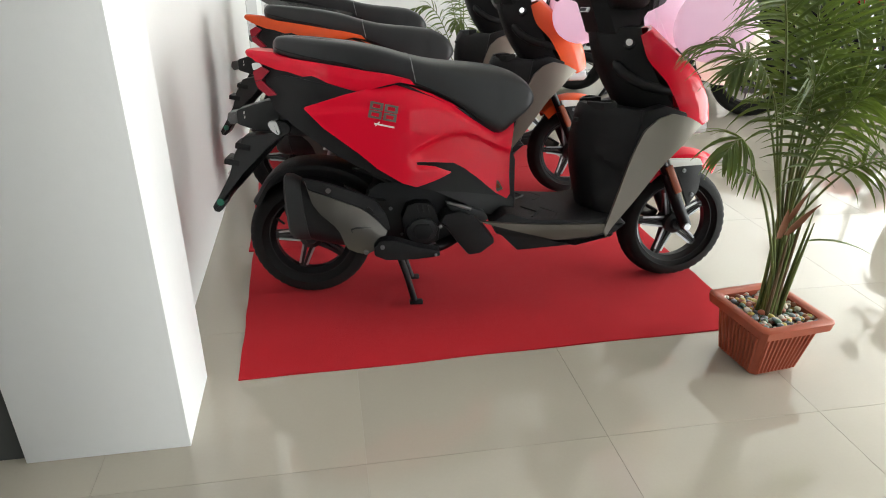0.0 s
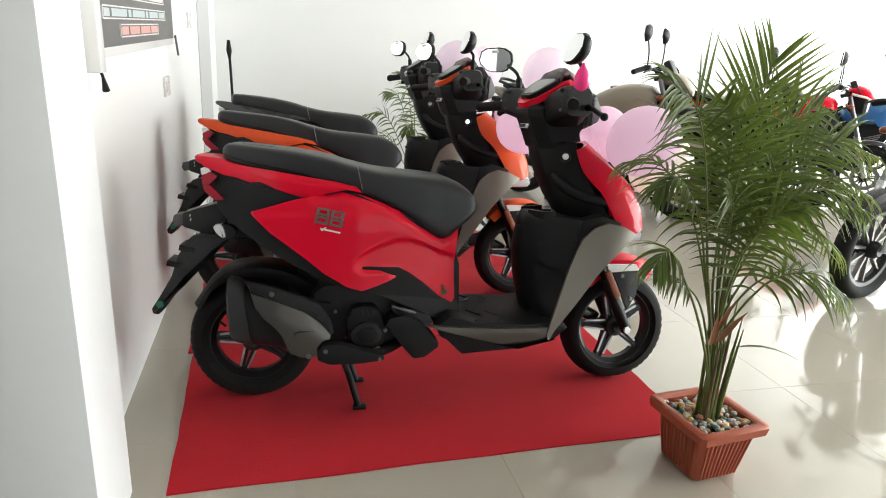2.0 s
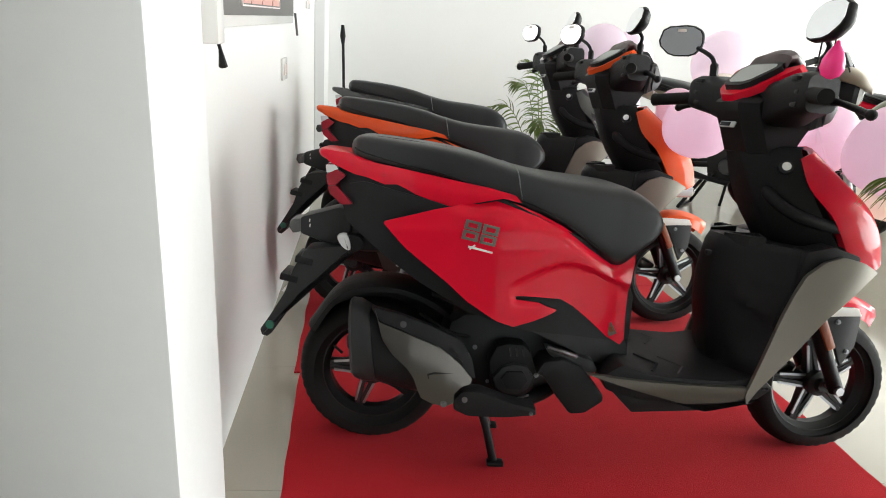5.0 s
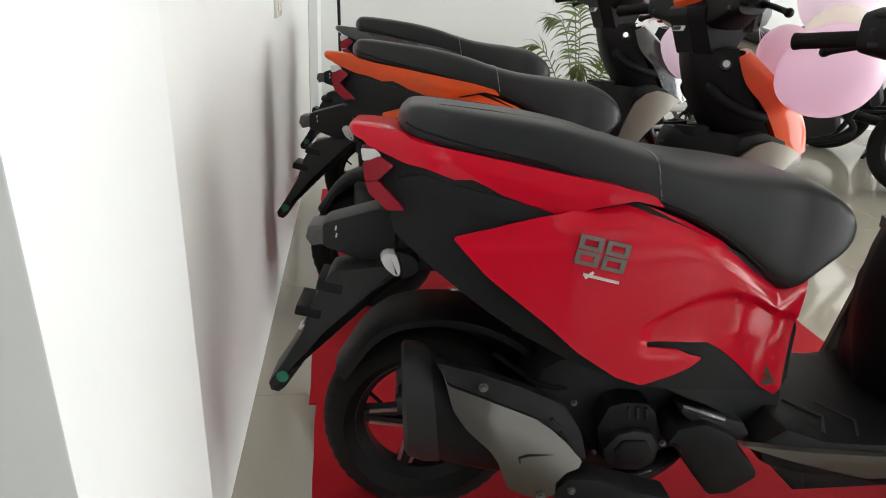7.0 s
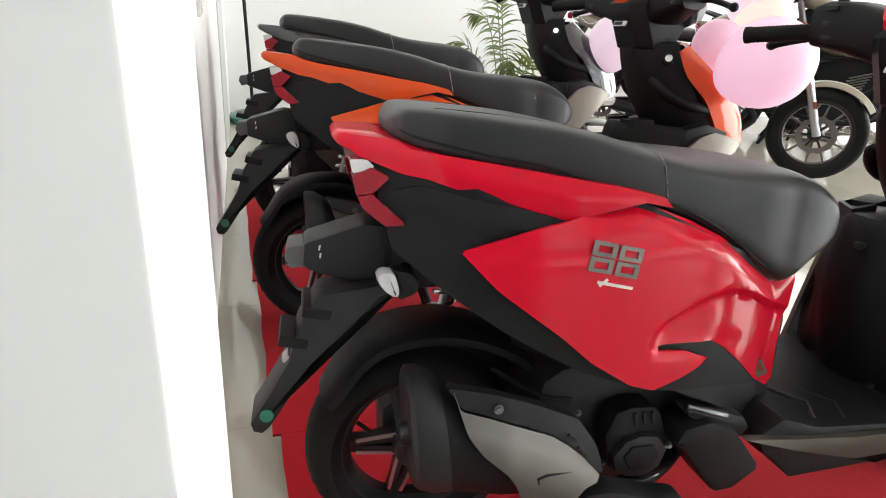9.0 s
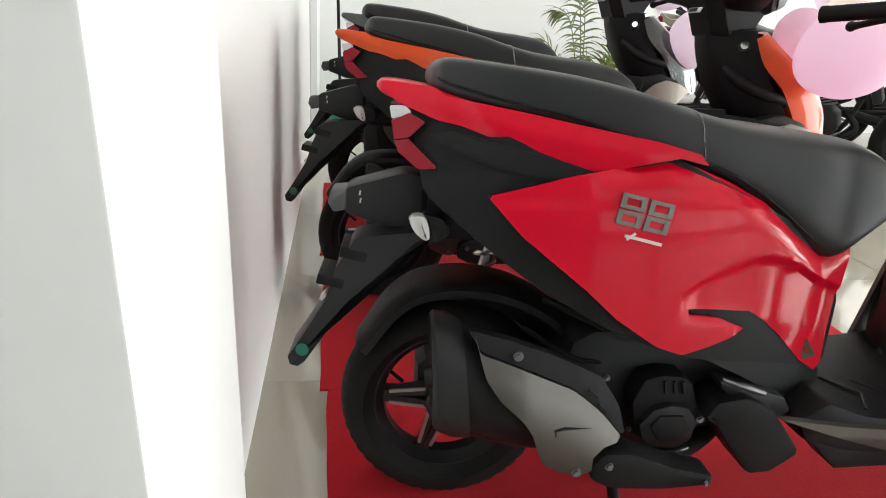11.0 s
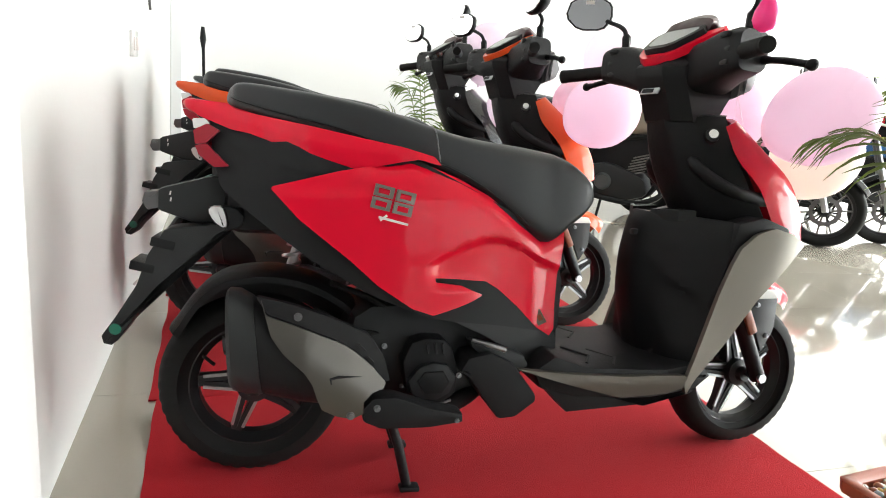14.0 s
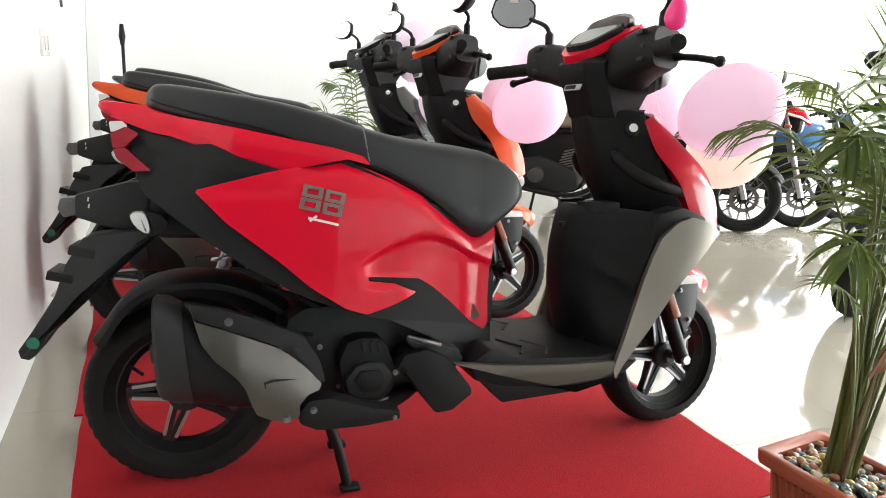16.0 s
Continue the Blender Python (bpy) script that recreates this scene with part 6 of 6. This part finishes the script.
        part("mirror_glass", bm, M["mirror"], ms)
        bm = nbm()
        tube(bm, [(1.10, s * 0.09, 0.88), (1.10, s * 0.19, 0.88)], 0.008, 8)
        ball(bm, (1.10, s * 0.20, 0.88), 0.026, 2, (1.2, 1, 0.8))
        part("indicator", bm, M["amber"], bar)
    bm = nbm()
    loft(bm, [se_ring(x, 0.90, w, h, 2.6, 20) for x, w, h in ((1.08, 0.05, 0.05), (1.13, 0.085, 0.085), (1.20, 0.095, 0.09), (1.225, 0.08, 0.075))])
    hl = part("head_lamp", bm, pl, B)
    bm = nbm()
    loft(bm, [se_ring(x, 0.90, w, h, 2.4, 20) for x, w, h in ((1.222, 0.078, 0.072), (1.24, 0.065, 0.06), (1.246, 0.03, 0.03))])
    part("lens", bm, M["lens_clear"], hl)
    bm = nbm()
    body(bm, [(1.06, 0.98, 1.03, 0.05), (1.12, 0.96, 1.06, 0.10), (1.22, 0.93, 1.03, 0.10), (1.29, 0.90, 0.95, 0.05)], 2.6, 18, 4)
    part("lamp_cowl", bm, cowl or paint, hl)
    if cowl:
        for s in (-1, 1):
            bm = nbm()
            tube(bm, [(1.09, s * 0.098, 0.985), (1.2, s * 0.103, 0.965), (1.28, s * 0.06, 0.93)], 0.010, 8)
            part("stripe", bm, M["white"], hl)
    bm = nbm()
    tube(bm, [(0.55, 0.1, 0.26), (0.5, 0.22, 0.0)], 0.011, 8)
    for s in (-1, 1):
        tube(bm, [(0.42, s * 0.09, 0.24), (0.30, s * 0.14, 0.008)], 0.013, 8)
    tube(bm, [(0.30, -0.14, 0.012), (0.30, 0.14, 0.012)], 0.01, 8)
    part("stand", bm, pl, B)
    for s in (-1, 1):
        bm = nbm()
        tube(bm, [(0.5, s * 0.12, 0.30), (0.5, s * 0.24, 0.30)], 0.014, 8)
        part("footrest", bm, M["rubber"], B)
    # set the upper half to this model's height
    bars = [o for o in B.children_recursive if o.name.split(".")[0] in ("handlebar", "instrument", "cable", "grip", "lever", "mirror_stalk", "mirror_shell", "mirror_glass")]
    tops = {"tank": (0.55, 0.45), "shroud": (0.55, 0.45), "seat": (0.3, 0.45), "tail_panel": (0.2, 0.45), "tail_lamp": (0.2, 0.45), "grab_rail": (0.2, 0.45), "rear_mudguard": (0.2, 0.4), "head_lamp": (0, 0.35), "lens": (0, 0.35), "lamp_cowl": (0, 0.4), "stripe": (0, 0.4), "indicator": (0, 0.35)}
    for o in B.children_recursive:
        dx, dz = (0.0, 1.0) if o in bars else tops.get(o.name.split(".")[0], (0.0, 0.0))
        for v in o.data.vertices:
            v.co += Vector((dx * tall, 0, dz * tall))
        if o.name.startswith("fork_tube"):
            for v in o.data.vertices:
                if v.co.z > 0.9:
                    v.co += Vector((-0.4 * tall, 0, tall))
    return B


def bike_at(front_x, front_y, heading):
    a = radians(heading)
    return pose(front_x - 1.34 * math.cos(a), front_y - 1.34 * math.sin(a), 0, 0, 0, heading)


motorcycle(M["tan"], M["tan"], "tan adventure motorcycle with black seat and alloy wheels", bike_at(3.05, 4.23, -44), tall=0.05)
motorcycle(M["olive"], M["plastic2"], "olive and black motorcycle standing on the tiles", bike_at(4.235, 4.405, -44))
motorcycle(M["red"], M["plastic2"], "red motorcycle with white striped lamp cowl", bike_at(5.11, 4.57, -44), M["red"])
motorcycle(M["blue"], M["blue"], "blue motorcycle at the end of the row", bike_at(6.1, 4.80, -44))
motorcycle(M["black"], M["plastic2"], "black motorcycle parked on the open tiles", bike_at(3.09, 2.65, -166))


# ---- balloons ----
def balloon(c, r, material, tie, label, tilt=0.0):
    B = thing("balloon", label, "balloon", "bunches of balloons")
    bm = nbm()
    bmesh.ops.create_uvsphere(bm, u_segments=28, v_segments=18, radius=1.0)
    rot = Euler((tilt, tilt * 0.6, 0)).to_matrix()
    for v in bm.verts:
        z = v.co.z
        k = 1.0 if z > 0 else 1 - 0.16 * z * z
        v.co = Vector(c) + rot @ Vector((v.co.x * k * r, v.co.y * k * r, z * r * (1.08 if z > 0 else 1.2)))
    part("skin", bm, material, B, sharp=80)
    bm = nbm()
    low = Vector(c) + rot @ Vector((0, 0, -1.2 * r))
    tube(bm, [low + Vector((0, 0, 0.008)), low, low - Vector((0, 0, 0.012))], [0.010, 0.004, 0.009], 8)
    part("knot", bm, material, B)
    bm = nbm()
    mid = (low + Vector(tie)) / 2 + Vector((0, 0, -0.05))
    tube(bm, spline([tuple(low), tuple(mid), tie], 5), 0.0006, 5)
    part("string", bm, M["pale"], B)


PK, PL, CR = "pink rubber balloon tied to a scooter", "pale pink rubber balloon tied to a scooter", "cream rubber balloon tied to a scooter"
TR, TO, TB = (1.05, 2.03, 0.95), (1.0, 2.90, 0.95), (0.98, 3.66, 0.95)
balloon((1.185, 1.905, 0.917), 0.110, M["pink"], TR, PK, 0.9)
balloon((1.205, 2.198, 0.903), 0.088, M["pink"], TR, PK, -0.2)
balloon((1.353, 2.044, 0.817), 0.105, M["cream"], TR, CR, 0.6)
balloon((1.092, 2.677, 0.866), 0.122, M["pink"], TO, PK, 0.9)
balloon((1.112, 2.909, 0.880), 0.080, M["pink"], TO, PK, -0.3)
balloon((1.277, 2.927, 0.927), 0.097, M["cream"], TO, CR, 0.3)
balloon((1.308, 3.015, 1.066), 0.113, M["pale"], TO, PL, 0.2)
balloon((1.045, 3.665, 1.060), 0.127, M["pale"], TB, PL, 0.2)
balloon((1.235, 3.788, 1.047), 0.118, M["pale"], TB, PL, 0.1)
balloon((1.132, 3.558, 0.820), 0.101, M["pale"], TB, PL, 0.1)
# a small limp balloon hanging at the mirror of the red scooter
B = thing("small_balloon", "small limp hot pink balloon hanging from a mirror", "balloon")
bm = nbm()
body_rows = [(0.0, 0.003), (0.009, 0.006), (0.022, 0.015), (0.040, 0.0225), (0.058, 0.0245), (0.072, 0.018), (0.079, 0.005)]
lathe(bm, [(r_, -h_) for h_, r_ in body_rows], (0.920, 1.855, 1.145), 18, axis="z")
part("skin", bm, M["hot"], B, sharp=80)

# ---- wall banner, switch plates ----
BN = thing("wall_banner", "dark grey printed banner with white border hanging on the wall", "banner", at=Matrix.Translation((WALL_X, 2.075, 1.056)) @ Matrix.Rotation(radians(0.75), 4, "X"))
bm = nbm()
box(bm, (0.012, 0.70, 0.68), (0.012, 1.43, 1.32), 0.002)
part("cloth", bm, M["white"], BN)
bm = nbm()
box(bm, (0.0215, 0.69, 0.69), (0.006, 1.37, 1.284))
part("print_field", bm, M["grey"], BN)
# unreadable lines of print: outlined bars
for y0, y1, z, h, m_, words in ((0.06, 1.14, 0.143, 0.034, "skyblue", (3, 9, 2, 9, 2, 8, 6)), (0.27, 0.95, 0.091, 0.036, "salmon", (5, 8, 9, 7)), (0.09, 1.12, 0.212, 0.050, "decal", (2, 3, 4, 3, 7)), (0.3, 1.09, 0.36, 0.09, "salmon", (5, 6, 4))):
    bm = nbm()
    for dy, dz, ly, lz in ((0, h / 2, y1 - y0, 0.004), (0, -h / 2, y1 - y0, 0.004), ((y0 - y1) / 2, 0, 0.006, h), ((y1 - y0) / 2, 0, 0.006, h)):
        box(bm, (0.0262, (y0 + y1) / 2 + dy, z + dz), (0.004, ly, lz))
    part("text_border", bm, M["decal"], BN)
    step = (y1 - y0 - 0.03) / (sum(words) + len(words) - 1)
    y = y0 + 0.015
    for n_ in words:
        bm = nbm()
        box(bm, (0.0255, y + step * n_ / 2, z), (0.003, step * n_, h - 0.012))
        part("text_bar", bm, M[m_], BN)
        y += step * (n_ + 1)
bm = nbm()
box(bm, (0.022, -0.055, 0.66), (0.042, 0.06, 1.34), 0.004)
part("side_rail", bm, M["white"], BN)
bm = nbm()
tube(bm, [(0.035, -0.065, 0.0), (0.038, -0.052, -0.022)], 0.004, 6)
tube(bm, [(0.038, -0.052, -0.022), (0.039, -0.036, -0.058)], [0.004, 0.010], 8)
part("tassel", bm, M["plastic"], BN)
bm = nbm()
tube(bm, [(0.03, 1.39, 0.06), (0.034, 1.425, -0.03)], 0.005, 6)
part("cord", bm, M["grey"], BN)
for y, z in ((3.285, 0.915), (4.245, 1.212)):
    SW = thing("switch_plate", "white plastic switch plate on the wall", "light switch")
    bm = nbm()
    box(bm, (WALL_X + 0.005, y, z), (0.011, 0.13, 0.085), 0.003)
    part("plate", bm, M["white"], SW)
    for k in (-1, 1):
        bm = nbm()
        box(bm, (WALL_X + 0.0125, y + k * 0.03, z), (0.005, 0.03, 0.045), 0.002)
        part("rocker", bm, M["decal"], SW)

# ---- thin stand in the rear corner ----
ST = thing("floor_stand", "thin black pole standing in a round green base", "stand")
SX, SY = -0.232, 5.75
bm = nbm()
lathe(bm, [(0.001, 0.0), (0.190, 0.0), (0.195, 0.006), (0.190, 0.035), (0.165, 0.05), (0.05, 0.06), (0.001, 0.06)], (SX, SY, 0), 40, axis="z")
part("base", bm, M["green"], ST, "round glossy green base")
bm = nbm()
tube(bm, [(SX - 0.028, SY - 0.04, 0.05), (SX - 0.058, SY - 0.04, 1.0)], 0.011, 10)
part("pole", bm, M["plastic"], ST)
bm = nbm()
tube(bm, [(SX - 0.058, SY - 0.04, 0.96), (SX - 0.060, SY - 0.04, 1.02), (SX - 0.062, SY - 0.04, 1.10)], [0.012, 0.022, 0.012], 10)
part("tip", bm, M["plastic"], ST)


# ---- floor of square polished tiles, last in the file ----
g = nbm()
box(g, (XM, YM, -0.028), (EAST_X + 3.2, NORTH_Y - SOUTH_Y + 0.2, 0.05))
floor = tagged(finish("floor", g, M["grout"]), "polished cream vitrified tile floor with fine joints", "floor", kind="structure")
TS, TX, TY = 0.61, 0.092, 1.255
bm = nbm()
box(bm, (0, 0, -0.004), (TS - 0.0008, TS - 0.0008, 0.008), 0.0002, seg=1)
for f in bm.faces:
    f.smooth = False
tile_me = bpy.data.meshes.new("tile")
bm.to_mesh(tile_me)
bm.free()
tile_me.materials.append(M["tile"])
for i in range(-6, 15):
    for j in range(-9, 10):
        cx, cy = TX + (i + 0.5) * TS, TY + (j + 0.5) * TS
        if -3.1 < cx < EAST_X + 0.1 and SOUTH_Y - 0.1 < cy < NORTH_Y + 0.1:
            t = new("tile", tile_me)
            t.parent = floor
            t.location = (cx, cy, 0)
